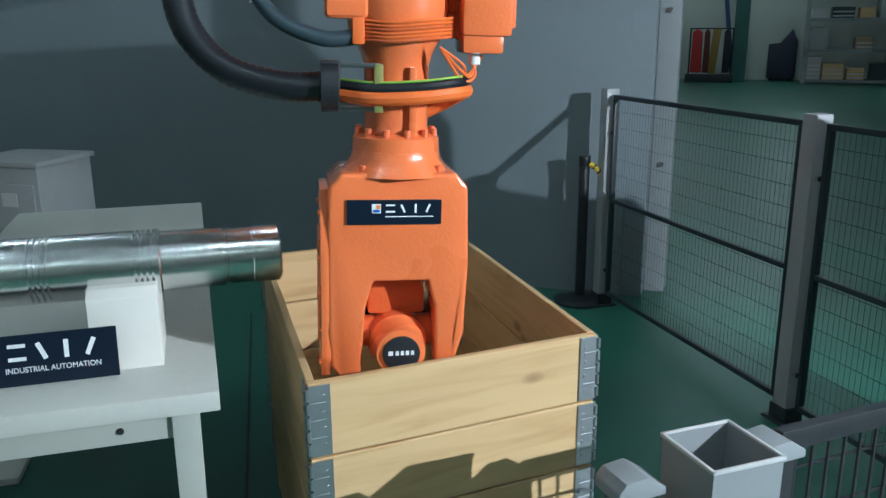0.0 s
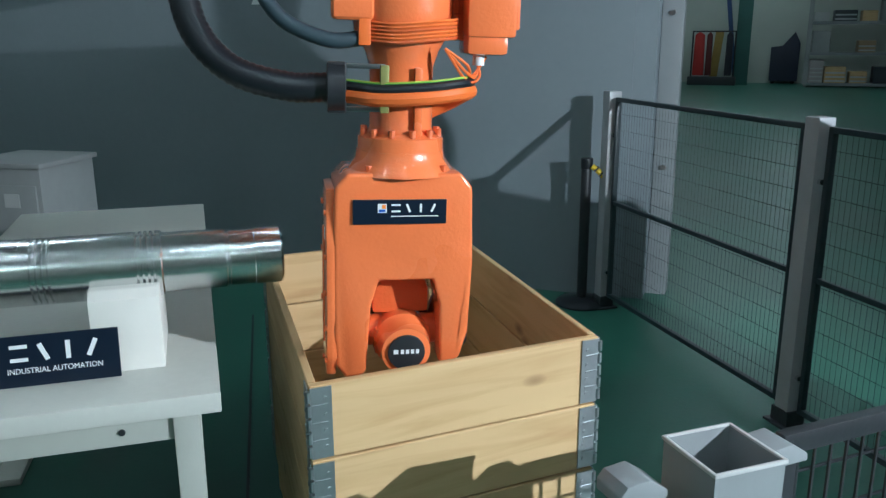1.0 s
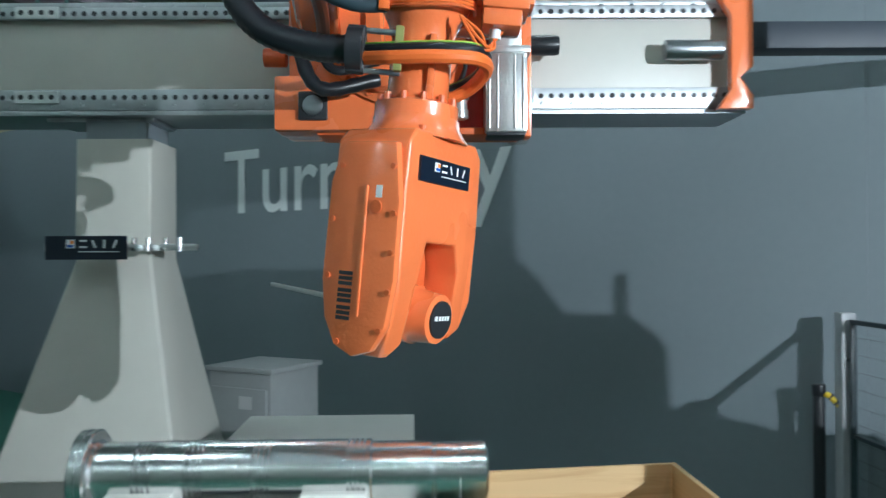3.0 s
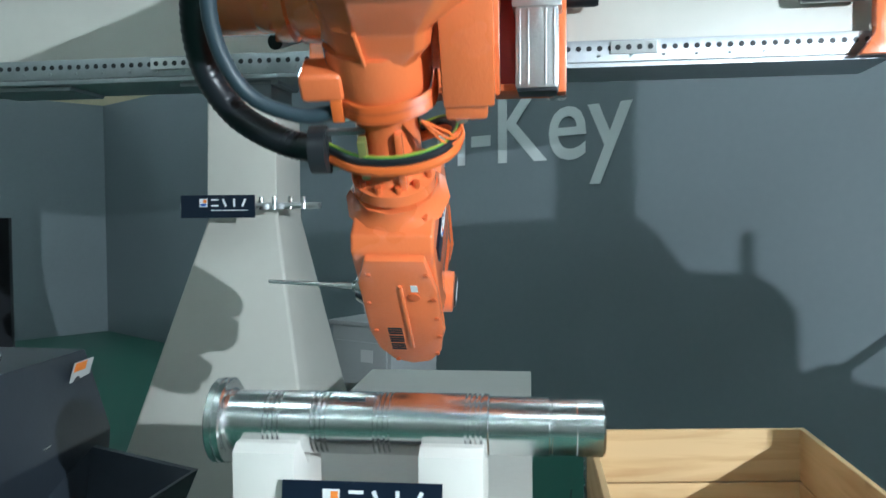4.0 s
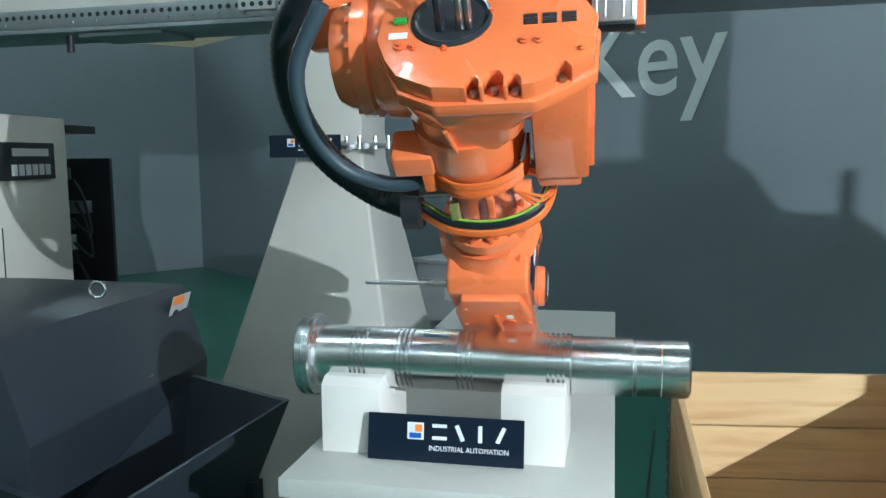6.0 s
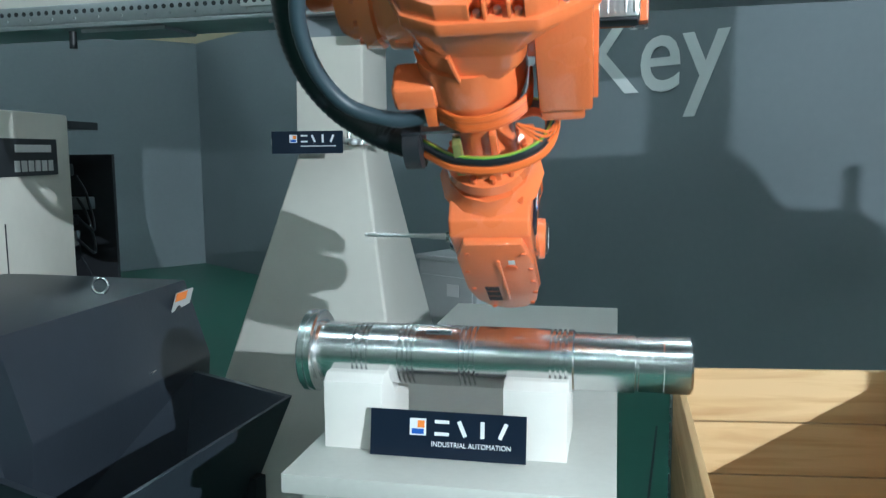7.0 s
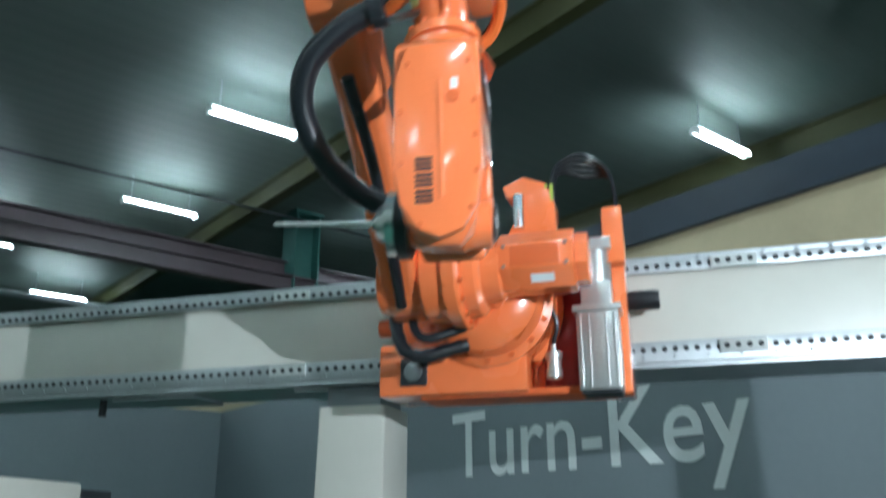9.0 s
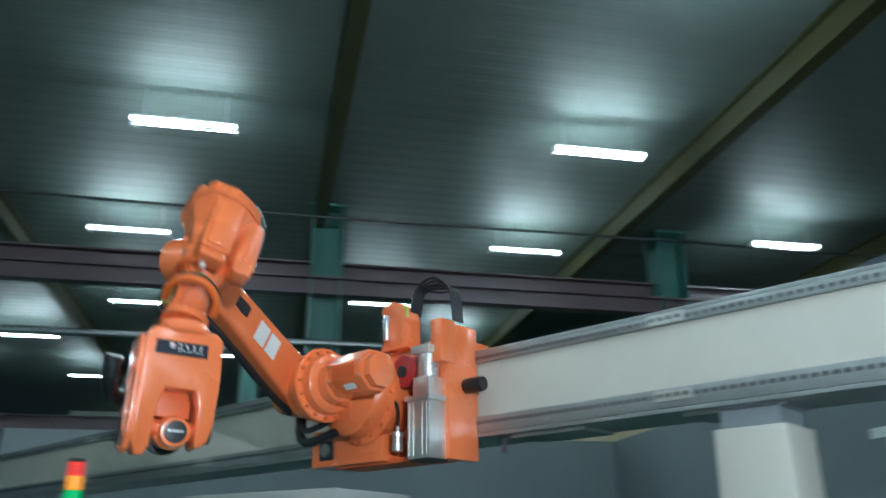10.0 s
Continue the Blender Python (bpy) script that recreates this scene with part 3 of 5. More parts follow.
def lathe_machine():
    ob = thing("lathe_machine", pose(-3.67, 2.70, 0, 0, 0, 116), "cream machine tool cabinet with a dark nameplate and open electrics", "machine")
    # local x runs along the visible face towards its far end, -y faces the gantry cell
    part("body", bm_box(1.15, 1.5, 1.95, (-0.575, 0.75, 0.975), 0.02), CREAM2, ob)
    part("top_box", bm_box(0.62, 1.0, 0.10, (-0.70, 0.8, 2.0), 0.015), CABINET, ob)
    np_ = part("nameplate", bm_box(0.62, 0.012, 0.17, (-0.46, -0.008, 1.74), 0.003), BLACKM, ob, "black nameplate with plain pale bars", smooth=0)
    part("name_bar", bm_box(0.30, 0.003, 0.035, (-0.36, -0.016, 1.78)), LABEL_GREY, np_, smooth=0)
    for k in range(6):
        part("name_bar", bm_box(0.042, 0.003, 0.05, (-0.50 + k * 0.056, -0.016, 1.70)), LABEL_GREY, np_, smooth=0)
    part("name_patch", bm_box(0.20, 0.012, 0.17, (-0.88, -0.009, 1.74), 0.003), RED, ob, "red patch beside the nameplate", smooth=0)
    seam = part("door_gap", bm_box(0.006, 0.004, 1.3, (-0.60, -0.001, 0.80)), BLACKM, ob, smooth=0)
    # electrics bay at the end
    bay = part("electrics_bay", merged(bm_box(0.46, 0.04, 1.35, (0.23, 0.40, 1.22)), bm_box(0.30, 0.45, 0.04, (0.15, 0.22, 1.90)), bm_box(0.46, 0.45, 0.04, (0.23, 0.22, 0.56)),
                                       bm_box(0.03, 0.45, 1.22, (0.46, 0.22, 1.14))), BLACKM, ob, "open black bay with electrics", smooth=0)
    rnd = random.Random(4)
    for k in range(12):
        part("fitting", bm_box(rnd.uniform(0.03, 0.09), rnd.uniform(0.05, 0.2), rnd.uniform(0.05, 0.16), (rnd.uniform(0.08, 0.36), rnd.uniform(0.1, 0.3), 0.66 + k * 0.092), 0.006),
             rnd.choice((STEEL, STEEL_DK, STEEL, BLACK, BLACK, LABEL_GREY)), bay)
    for k in range(7):
        z = rnd.uniform(0.7, 1.7)
        part("cable", bm_tube([(0.05, 0.02, z), (0.14, -0.03, z - 0.08), (0.20, 0.03, z + 0.10), (0.24, 0.1, z + 0.2)], 0.008, 6, 8), rnd.choice((BLACK, BLACK, STEEL_DK)), bay)


lathe_machine()


def signal_tower():
    ob = thing("signal_tower", pose(-5.93, 0.94, 0), "red, orange and green signal lamp on a grey pole", "signal lamp")
    part("pole", bm_cyl(0.025, 2.08, (0, 0, 1.04), "z", 12), STEEL_DK, ob)
    part("base", bm_box(0.4, 0.4, 0.03, (0, 0, 0.015), 0.005), BLACKM, ob)
    for k, (nm, c) in enumerate((("green", (0.04, 0.4, 0.10)), ("orange", (0.9, 0.3, 0.02)), ("red", (0.7, 0.03, 0.02)))):
        part("lens", bm_cyl(0.052, 0.085, (0, 0, 2.125 + k * 0.09), "z", 20, bevel=0.006), mat("lens_" + nm, c, 0.25, bump=0.0, glow=(*c, 0.5)), ob, nm + " signal lens")
    part("cap", bm_cyl(0.05, 0.02, (0, 0, 2.36), "z", 20), BLACKM, ob)


signal_tower()


def chip_hood():
    ob = thing("chip_conveyor", pose(0, 0, 0), "charcoal sheet-metal chip conveyor hood with an open hopper in front", "machine part")
    a, b = Vector((-2.24, 1.41)), Vector((-2.565, 2.45))
    out = Vector((0.937, 0.348))
    prof = [(0.05, 0.90), (-0.05, 1.22), (-0.75, 1.235), (-1.0, 1.235), (-1.0, 0.55), (0.02, 0.55)]
    bm = bmesh.new()
    ends = []
    for base in (a, b):
        ends.append([bm.verts.new((base.x + out.x * u, base.y + out.y * u, z)) for u, z in prof])
    bm.faces.new(ends[0])
    bm.faces.new(ends[1][::-1])
    for k in range(len(prof)):
        j = (k + 1) % len(prof)
        bm.faces.new((ends[0][k], ends[1][k], ends[1][j], ends[0][j]))
    bmesh.ops.recalc_face_normals(bm, faces=bm.faces)
    bmesh.ops.bevel(bm, geom=bm.edges[:], offset=0.008, segments=2, profile=0.6, affect="EDGES")
    part("hood", bm, DARKBOX, ob)
    m = Matrix(((-0.348, -0.937, 0, b.x), (0.937, -0.348, 0, b.y), (0, 0, 1, 0), (0, 0, 0, 1)))
    lab = part("sticker", bm_box(0.15, 0.003, 0.13, (-0.10, -0.0, 0)), LABEL_GREY, ob, "pale sticker with an orange head", at=m @ pose(0, 0.022, 1.13, 17), smooth=0)
    part("sticker_head", bm_box(0.09, 0.002, 0.035, (-0.125, -0.003, 0.045)), SIGN_ORANGE, lab, smooth=0)
    part("sticker_symbol", bm_cyl(0.024, 0.003, (-0.125, -0.003, -0.02), "y", 16), BLACKM, lab)
    part("eye_bolt", bm_tube([(0.03 * math.cos(k * 0.7), 0, 0.03 * math.sin(k * 0.7)) for k in range(10)], 0.006, 4, 8), STEEL, ob, at=pose(-2.62, 2.02, 1.255, 0, 0, 30))
    part("latch", bm_box(0.05, 0.015, 0.02, (0, 0, 0), 0.003), STEEL, ob, at=m @ pose(-0.42, -0.01, 0.93))
    # hopper: rim and sloping sides of sheet metal
    rim = [Vector((-1.93, 2.29, 0.85)), Vector((-2.50, 2.36, 0.86)), Vector((-2.30, 1.30, 0.84)), Vector((-1.74, 1.28, 0.83))]
    c = sum(rim, Vector()) / 4
    low = [c + (p - c) * 0.45 + Vector((0, 0, -0.55)) for p in rim]
    bm = bmesh.new()
    inner = [bm.verts.new(c + (p - c) * 0.95 + Vector((0, 0, 0))) for p in rim]
    outer = [bm.verts.new(p) for p in rim]
    li = [bm.verts.new(c + (p - c) * 0.42 + Vector((0, 0, -0.50))) for p in rim]
    lo = [bm.verts.new(p) for p in low]
    for k in range(4):
        j = (k + 1) % 4
        bm.faces.new((outer[k], outer[j], inner[j], inner[k]))
        bm.faces.new((inner[k], inner[j], li[j], li[k]))
        bm.faces.new((outer[j], outer[k], lo[k], lo[j]))
    bm.faces.new(li)
    bm.faces.new(lo[::-1])
    bmesh.ops.recalc_face_normals(bm, faces=bm.faces)
    part("hopper", bm, DARKBOX, ob, "open dark hopper", smooth=0)
    for dx in (-0.16, 0.16):
        for dy in (-0.3, 0.3):
            part("leg", bm_box(0.05, 0.05, 0.6, (c.x + dx, c.y + dy, 0.3)), BLACKM, ob, smooth=0)
    part("hood_base", bm_box(0.9, 0.95, 0.56, (-2.92, 1.72, 0.28), 0.01, Matrix.Rotation(0.0, 4, "Z")), DARKBOX, ob, smooth=0)


chip_hood()


def grey_cabinet():
    az = radians(28.9)
    ob = thing("floor_cabinet", pose(-5.3 * math.sin(az), 5.3 * math.cos(az), 0, 0, 0, -12), "low grey metal cabinet standing before the wall", "cabinet")
    part("body", bm_box(0.50, 0.5, 0.99, (0, 0.25, 0.535), 0.012), CABINET, ob)
    part("top", bm_box(0.54, 0.54, 0.03, (0, 0.25, 1.045), 0.006), CABINET, ob)
    part("door", bm_box(0.44, 0.015, 0.82, (0, -0.006, 0.52), 0.004), CABINET, ob)
    part("handle", bm_box(0.012, 0.03, 0.12, (0.18, -0.025, 0.65), 0.003), STEEL_DK, ob)
    part("notice", bm_box(0.10, 0.003, 0.08, (0.06, -0.0155, 0.84)), LABEL_GREY, ob, smooth=0)
    for x in (-0.25, 0.25):
        part("foot", bm_box(0.06, 0.4, 0.04, (x * 0.8, 0.25, 0.02)), BLACKM, ob, smooth=0)


grey_cabinet()


def office_chair():
    az = radians(35.6)
    ob = thing("office_chair", pose(-6.6 * math.sin(az), 6.6 * math.cos(az), 0, 0, 0, 35), "dark office chair beyond the pillar", "chair")
    part("seat", bm_box(0.46, 0.46, 0.07, (0, 0, 0.48), 0.02), BLACK, ob)
    part("backrest", bm_box(0.42, 0.06, 0.45, (0, 0.24, 0.88), 0.03), BLACK, ob)
    part("column", bm_cyl(0.025, 0.36, (0, 0, 0.28), "z", 12), BLACKM, ob)
    for k in range(5):
        part("leg", bm_box(0.28, 0.035, 0.03, (0.15, 0, 0.06), 0.006, None), BLACKM, ob, at=pose(0, 0, 0, 0, 0, 72 * k))
    part("caster", bm_cyl(0.03, 0.03, (0, 0, 0.03), "x", 12), BLACKM, ob)


office_chair()

# ---- the work table with the shaft ----
TABLE_AT = pose(-1.314, 1.504, 0, 0, 0, 17.0)
TOP = 0.95


def work_table():
    ob = thing("work_table", TABLE_AT, "long pale grey work table on a steel frame", "table")
    part("tabletop", bm_box(0.826, 2.33, 0.05, (0.413, 1.165, TOP - 0.025), 0.004), TABLE, ob)
    for y in (0.05, 2.28):
        part("apron", bm_box(0.70, 0.03, 0.07, (0.413, y, TOP - 0.085), 0.003), TABLE_LEG, ob)
    for x in (0.07, 0.756):
        part("apron", bm_box(0.03, 2.2, 0.07, (x, 1.165, TOP - 0.085), 0.003), TABLE_LEG, ob)
    for x in (0.08, 0.746):
        for y in (0.05, 2.28):
            leg = part("leg", bm_prism([(x - 0.032, TOP - 0.05), (x + 0.032, TOP - 0.05), (x + 0.028, 0.02), (x - 0.028, 0.02)], 0.055, 0.003, at=(0, y, 0)), TABLE_LEG, ob)
            part("foot", bm_cyl(0.03, 0.02, (x, y, 0.01), "z", 12), BLACKM, leg)
    for x in (0.30, 0.60):
        part("bolt", bm_cyl(0.008, 0.006, (x, 0.033, TOP - 0.085), "y", 8), BLACKM, ob)


work_table()


def v_block(x, w):
    ob = thing("shaft_block", TABLE_AT @ pose(x, 0.20, TOP), "white plastic V-block holding the steel shaft on the table", "V-block", "shaft blocks")
    part("block", bm_prism([(0.0, 0.0), (0.0, 0.185), (0.028, 0.205), (0.062, 0.205), (0.14, 0.117), (0.218, 0.205), (0.252, 0.205), (0.28, 0.185), (0.28, 0.0)], w, 0.003, axis="x", at=(w / 2, 0, 0)), BLOCK, ob)
    return ob


v_block(0.045, 0.165)
v_block(0.535, 0.165)


def steel_shaft():
    ob = thing("steel_shaft", TABLE_AT @ pose(0, 0.34, 1.185), "bright turned steel shaft with flange and ring grooves", "shaft")
    R = 0.084
    prof = [(-0.046, 0.04), (-0.046, 0.113), (-0.042, 0.117), (-0.026, 0.117), (-0.024, 0.113), (-0.020, 0.113), (-0.018, 0.117), (-0.006, 0.117), (-0.002, 0.112), (-0.002, 0.090), (0.004, R), (0.02, R)]
    for start in (0.105, 0.235, 0.405, 0.648):
        for k in range(4):
            x = start + k * 0.0135
            prof += [(x, R), (x + 0.001, R - 0.009), (x + 0.0055, R - 0.009), (x + 0.0065, R)]
    prof += [(0.708, R), (0.712, R - 0.006), (0.722, R - 0.006), (0.724, 0.078), (0.868, 0.078), (0.870, 0.071), (0.876, 0.071), (0.878, 0.0745), (0.940, 0.0745), (0.942, 0.0765), (1.008, 0.0765), (1.014, 0.071), (1.014, 0.03)]
    prof.sort(key=lambda p: p[0])
    part("turned_body", bm_lathe(prof, 64, "x"), STEEL, ob, smooth=20)
    part("keyway", bm_box(0.07, 0.022, 0.002, (0.345, -0.036, 0.0765), 0.0005, None), STEEL_DK, ob, at=None, smooth=0)
    part("centre_hole", bm_cyl(0.012, 0.006, (1.0145, 0, 0), "x", 16), BLACKM, ob)


steel_shaft()

sign = thing("table_sign", TABLE_AT @ pose(0.184, 0.168, TOP + 0.002, -9), "navy sign plate with plain marks leaning on the shaft blocks", "sign")
maker_sign(sign, 0, 0, 0.415, 0.122, 0)

# ---- crate of hinged pallet collars ----


def crate():
    fl, fr, br = Vector((-0.317, 1.734, 0)), Vector((0.415, 2.057, 0)), Vector((0.062, 3.218, 0))
    bl = fl + br - fr
    ob = thing("pallet_crate", pose(0, 0, 0), "open pine crate of four hinged pallet collars on a pallet", "crate")
    rim, hh, th = 0.970, 0.1935, 0.021
    corners = [fl, fr, br, bl]
    cx = sum(corners, Vector()) / 4
    boards = {}
    for level in range(4):
        z = rim - hh * (level + 0.5) - 0.0025 * level
        for k in range(4):
            p, q = corners[k], corners[(k + 1) % 4]
            d = (q - p)
            ang = math.degrees(math.atan2(d.y, d.x))
            key = (k % 2)
            L = d.length - (0.002 if k % 2 == 0 else 2 * th + 0.002)
            mid = (p + q) / 2
            inward = Vector((-d.y, d.x, 0)).normalized() * (th / 2)
            if key not in boards:
                bm = bm_box(L, th, hh - 0.003, (0, 0, 0), 0.0025, seg=1)
                boards[key] = part("board", bm, PINE, ob, at=pose(mid.x + inward.x, mid.y + inward.y, z, 0, 0, ang), smooth=0)
            else:
                o = new("board", boards[key].data)
                o.parent = ob
                o.matrix_basis = pose(mid.x + inward.x, mid.y + inward.y, z, 0, 0, ang)
        # corner hinges
        for k in range(4):
            p = corners[k]
            for other, sgn in ((corners[(k + 1) % 4], 1), (corners[(k - 1) % 4], -1)):
                d = (other - p).normalized()
                out = Vector((d.y, -d.x, 0)) * sgn
                m = Matrix(((d.x, out.x, 0, p.x + out.x * 0.002), (d.y, out.y, 0, p.y + out.y * 0.002), (0, 0, 1, z), (0, 0, 0, 1)))
                bits = [bm_box(0.052, 0.003, hh - 0.012, (0.028, 0.001, 0))]
                for zz in (-0.062, -0.02, 0.02, 0.062):
                    bits.append(bm_cyl(0.005, 0.003, (0.038, 0.0035, zz), "y", 8))
                for zz in (-0.045, 0.0, 0.045):
                    bits.append(bm_box(0.040, 0.003, 0.006, (0.022, 0.003, zz)))
                part("hinge_leaf", merged(*bits), ZINC, ob, "zinc hinge leaf", at=m, smooth=0)
            knuckles = [bm_cyl(0.0065, 0.028, (p.x - (cx.x - p.x) * 0.006, p.y - (cx.y - p.y) * 0.006, z + zz), "z", 8) for zz in (-0.07, -0.035, 0.0, 0.035, 0.07)]
            part("hinge_pin", merged(*knuckles), ZINC, ob, smooth=40)
    # pallet under the collars
    d = (fr - fl)
    ang = math.degrees(math.atan2(d.y, d.x))
    zb = rim - 4 * hh - 0.01
    deck = part("pallet_deck", bm_prism([(c.x, c.y) for c in corners], 0.022, axis="z", at=(0, 0, zb - 0.011)), PINE, ob, "pallet deck", smooth=0)
    for i in (0.08, 0.5, 0.92):
        for j in (0.07, 0.5, 0.93):
            p = fl + (fr - fl) * i + (bl - fl) * j
            part("pallet_block", bm_box(0.10, 0.13, zb - 0.022 - 0.02, (0, 0, 0)), PINE, ob, at=pose(p.x, p.y, (zb - 0.022 + 0.02) / 2, 0, 0, ang), smooth=0)
    for i in (0.08, 0.5, 0.92):
        p = (fl + bl) / 2 + (fr - fl) * i
        part("pallet_runner", bm_box(0.10, 1.18, 0.02, (0, 0, 0.01)), PINE, ob, at=pose(p.x, p.y, 0, 0, 0, math.degrees(math.atan2((bl - fl).y, (bl - fl).x)) - 90), smooth=0)


crate()

# ---- safety fence ----
FENCE_AT = Vector((1.058, 5.18, 0))
FENCE_DIR = Vector((0.2973, -0.9548, 0))
FENCE_ANG = math.degrees(math.atan2(FENCE_DIR.y, FENCE_DIR.x))


def fence_post():
    ob = thing("fence_post", pose(0, 0, 0), "grey square steel fence post with a foot plate", "fence post", "fence posts")
    part("post", bm_box(0.085, 0.085, 1.42, (0, 0, 0.71), 0.004), FENCEPOST, ob)
    part("foot_plate", bm_box(0.16, 0.14, 0.012, (0, 0, 0.006), 0.002), BLACKM, ob, smooth=0)
    part("foot_clamp", bm_box(0.11, 0.10, 0.07, (0, 0, 0.047), 0.006), BLACKM, ob)
    for z in (0.25, 1.15):
        part("bolt", bm_cyl(0.012, 0.02, (0.05, -0.01, z), "x", 10), STEEL, ob)
    return ob


def fence_panel():
    W, Z0, Z1 = 1.66, 0.10, 1.385
    ob = thing("mesh_fence", pose(0, 0, 0), "dark-framed wire mesh safety fence between grey posts", "fence", "mesh fences")
    for z in (Z0, Z1 - 0.012):
        part("frame_bar", bm_box(W, 0.03, 0.026, (W / 2, 0, z), 0.003), FENCE, ob)
    part("frame_bar", bm_box(W, 0.026, 0.024, (W / 2, 0, 0.722), 0.003), FENCE, ob)
    for x in (0.013, W - 0.013):
        part("frame_bar", bm_box(0.026, 0.03, Z1 - Z0, (x, 0, (Z0 + Z1) / 2), 0.003), FENCE, ob)
    k = int(W / 0.03)
    bm = bmesh.new()

    def wire(x, z, w, h, y):
        v = [bm.verts.new(p) for p in ((x - w / 2, y, z - h / 2), (x + w / 2, y, z - h / 2), (x + w / 2, y, z + h / 2), (x - w / 2, y, z + h / 2))]
        q = [bm.verts.new((p.co.x, y + 0.0008, p.co.z)) for p in v]
        bm.faces.new(v)
        bm.faces.new(q[::-1])
        for i in range(4):
            bm.faces.new((v[(i + 1) % 4], v[i], q[i], q[(i + 1) % 4]))

    for i in range(1, k):
        wire(i * W / k, (Z0 + Z1) / 2, 0.0014, Z1 - Z0, 0)
    for i in range(1, 13):
        wire(W / 2, Z0 + (Z1 - Z0) * i / 13, W, 0.0020, 0.003)
    bmesh.ops.recalc_face_normals(bm, faces=bm.faces)
    mesh = part("wire_mesh", bm, FENCE, ob, "fine dark wire mesh", smooth=0)
    mesh["kind"] = "stuff"
    return ob


fp, pan = fence_post(), fence_panel()
for i in range(3):
    p = FENCE_AT + FENCE_DIR * 1.80 * i
    q = p + FENCE_DIR * 0.07
    m1, m2 = pose(p.x, p.y, 0, 0, 0, FENCE_ANG), pose(q.x, q.y, 0, 0, 0, FENCE_ANG)
    if i == 0:
        fp.matrix_basis, pan.matrix_basis = m1, m2
    else:
        copy_thing(fp, m1)
        if i < 2:
            copy_thing(pan, m2)


def stanchion():
    ob = thing("belt_stanchion", pose(0.925, 5.24, 0), "black belt stanchion with yellow and black hazard tape", "stanchion")
    part("post", bm_cyl(0.034, 0.97, (0, 0, 0.5), "z", 20, bevel=0.004), BLACKM, ob)
    part("base", bm_lathe([(0.0, 0.175), (0.012, 0.175), (0.03, 0.15), (0.045, 0.06), (0.05, 0.034)], 32, "z"), BLACK, ob)
    part("cassette", bm_cyl(0.040, 0.07, (0, 0, 0.955), "z", 20, bevel=0.006), BLACK, ob)
    tape = part("hazard_tape", bm_tube([(0.03, -0.03, 0.94), (0.08, -0.05, 0.90), (0.14, -0.06, 0.82)], 0.018, 6, 8), YELLOW, ob, "yellow hazard tape")
    for q in ((0.055, -0.042, 0.925), (0.085, -0.052, 0.895), (0.11, -0.056, 0.86)):
        part("stripe", bm_box(0.010, 0.042, 0.042, (0, 0, 0), 0.002), BLACKM, tape, at=pose(*q, 0, 40, 0), smooth=0)


stanchion()


def barrier():
    """A low rail with capped posts before the crate."""
    a = 23.0
    ob = thing("low_barrier", pose(0.376, 1.43, 0, 0, 0, a), "low dark barrier with grey plastic caps in front of the crate", "barrier")
    part("top_rail", bm_box(0.95, 0.05, 0.05, (-0.46, 0.0, 0.835), 0.006), FENCEPOST, ob)
    for x, y in ((-0.01, 0.0), (0.352, 0.0)):
        post = part("post", bm_box(0.07, 0.07, 0.90, (x, y, 0.45), 0.004), BLACKM, ob)
        part("cap", bm_prism([(-0.055, -0.025), (0.055, -0.025), (0.055, -0.008), (0.01, 0.022), (-0.04, 0.018), (-0.055, 0.0)], 0.085, 0.004, at=(x, y, 0.905)), GREYBIN, post, "grey plastic cap")
    part("post", bm_box(0.07, 0.07, 0.81, (-0.9, 0, 0.405), 0.004), BLACKM, ob)
    frame_ = part("side_frame", merged(bm_box(0.8, 0.03, 0.05, (0.80, 0.03, 0.885), 0.004), bm_box(0.8, 0.03, 0.04, (0.80, 0.03, 0.1), 0.004), bm_box(0.04, 0.03, 0.82, (0.41, 0.03, 0.49), 0.004)), BLACKM, ob)
    bars = [bm_box(0.006, 0.006, 0.78, (0.46 + k * 0.05, 0.03, 0.49)) for k in range(14)] + [bm_box(0.8, 0.006, 0.006, (0.80, 0.036, 0.2 + k * 0.12)) for k in range(6)]
    wm = part("wire_mesh", merged(*bars), BLACKM, ob, smooth=0)
    wm["kind"] = "stuff"


barrier()


def waste_bin():
    ob = thing("waste_bin", pose(0.557, 1.472, 0, 0, 0, 20), "tall pale grey open square plastic bin", "bin")
    o, t, h = 0.0825, 0.005, 0.95
    bm = bmesh.new()
    sq = [(-1, -1), (1, -1), (1, 1), (-1, 1)]
    lo = [bm.verts.new((x * o * 0.93, y * o * 0.93, 0)) for x, y in sq]
    hi = [bm.verts.new((x * o, y * o, h)) for x, y in sq]
    hin = [bm.verts.new((x * (o - t), y * (o - t), h)) for x, y in sq]
    loi = [bm.verts.new((x * (o - t) * 0.93, y * (o - t) * 0.93, 0.02)) for x, y in sq]
    for k in range(4):
        j = (k + 1) % 4
        bm.faces.new((lo[k], lo[j], hi[j], hi[k]))
        bm.faces.new((hi[k], hi[j], hin[j], hin[k]))
        bm.faces.new((hin[k], hin[j], loi[j], loi[k]))
    bm.faces.new(lo[::-1])
    bm.faces.new(loi)
    bmesh.ops.recalc_face_normals(bm, faces=bm.faces)
    part("body", bm, GREYBIN, ob, smooth=0)
    rim = []
    for k in range(4):
        x, y = sq[k]
        x2, y2 = sq[(k + 1) % 4]
        rim.append(bm_box(abs(x2 - x) * o + 0.008, abs(y2 - y) * o + 0.008, 0.009, ((x + x2) / 2 * o, (y + y2) / 2 * o, h), 0.003))
    part("rim", merged(*rim), LABEL_GREY, ob, "pale rolled rim")


waste_bin()

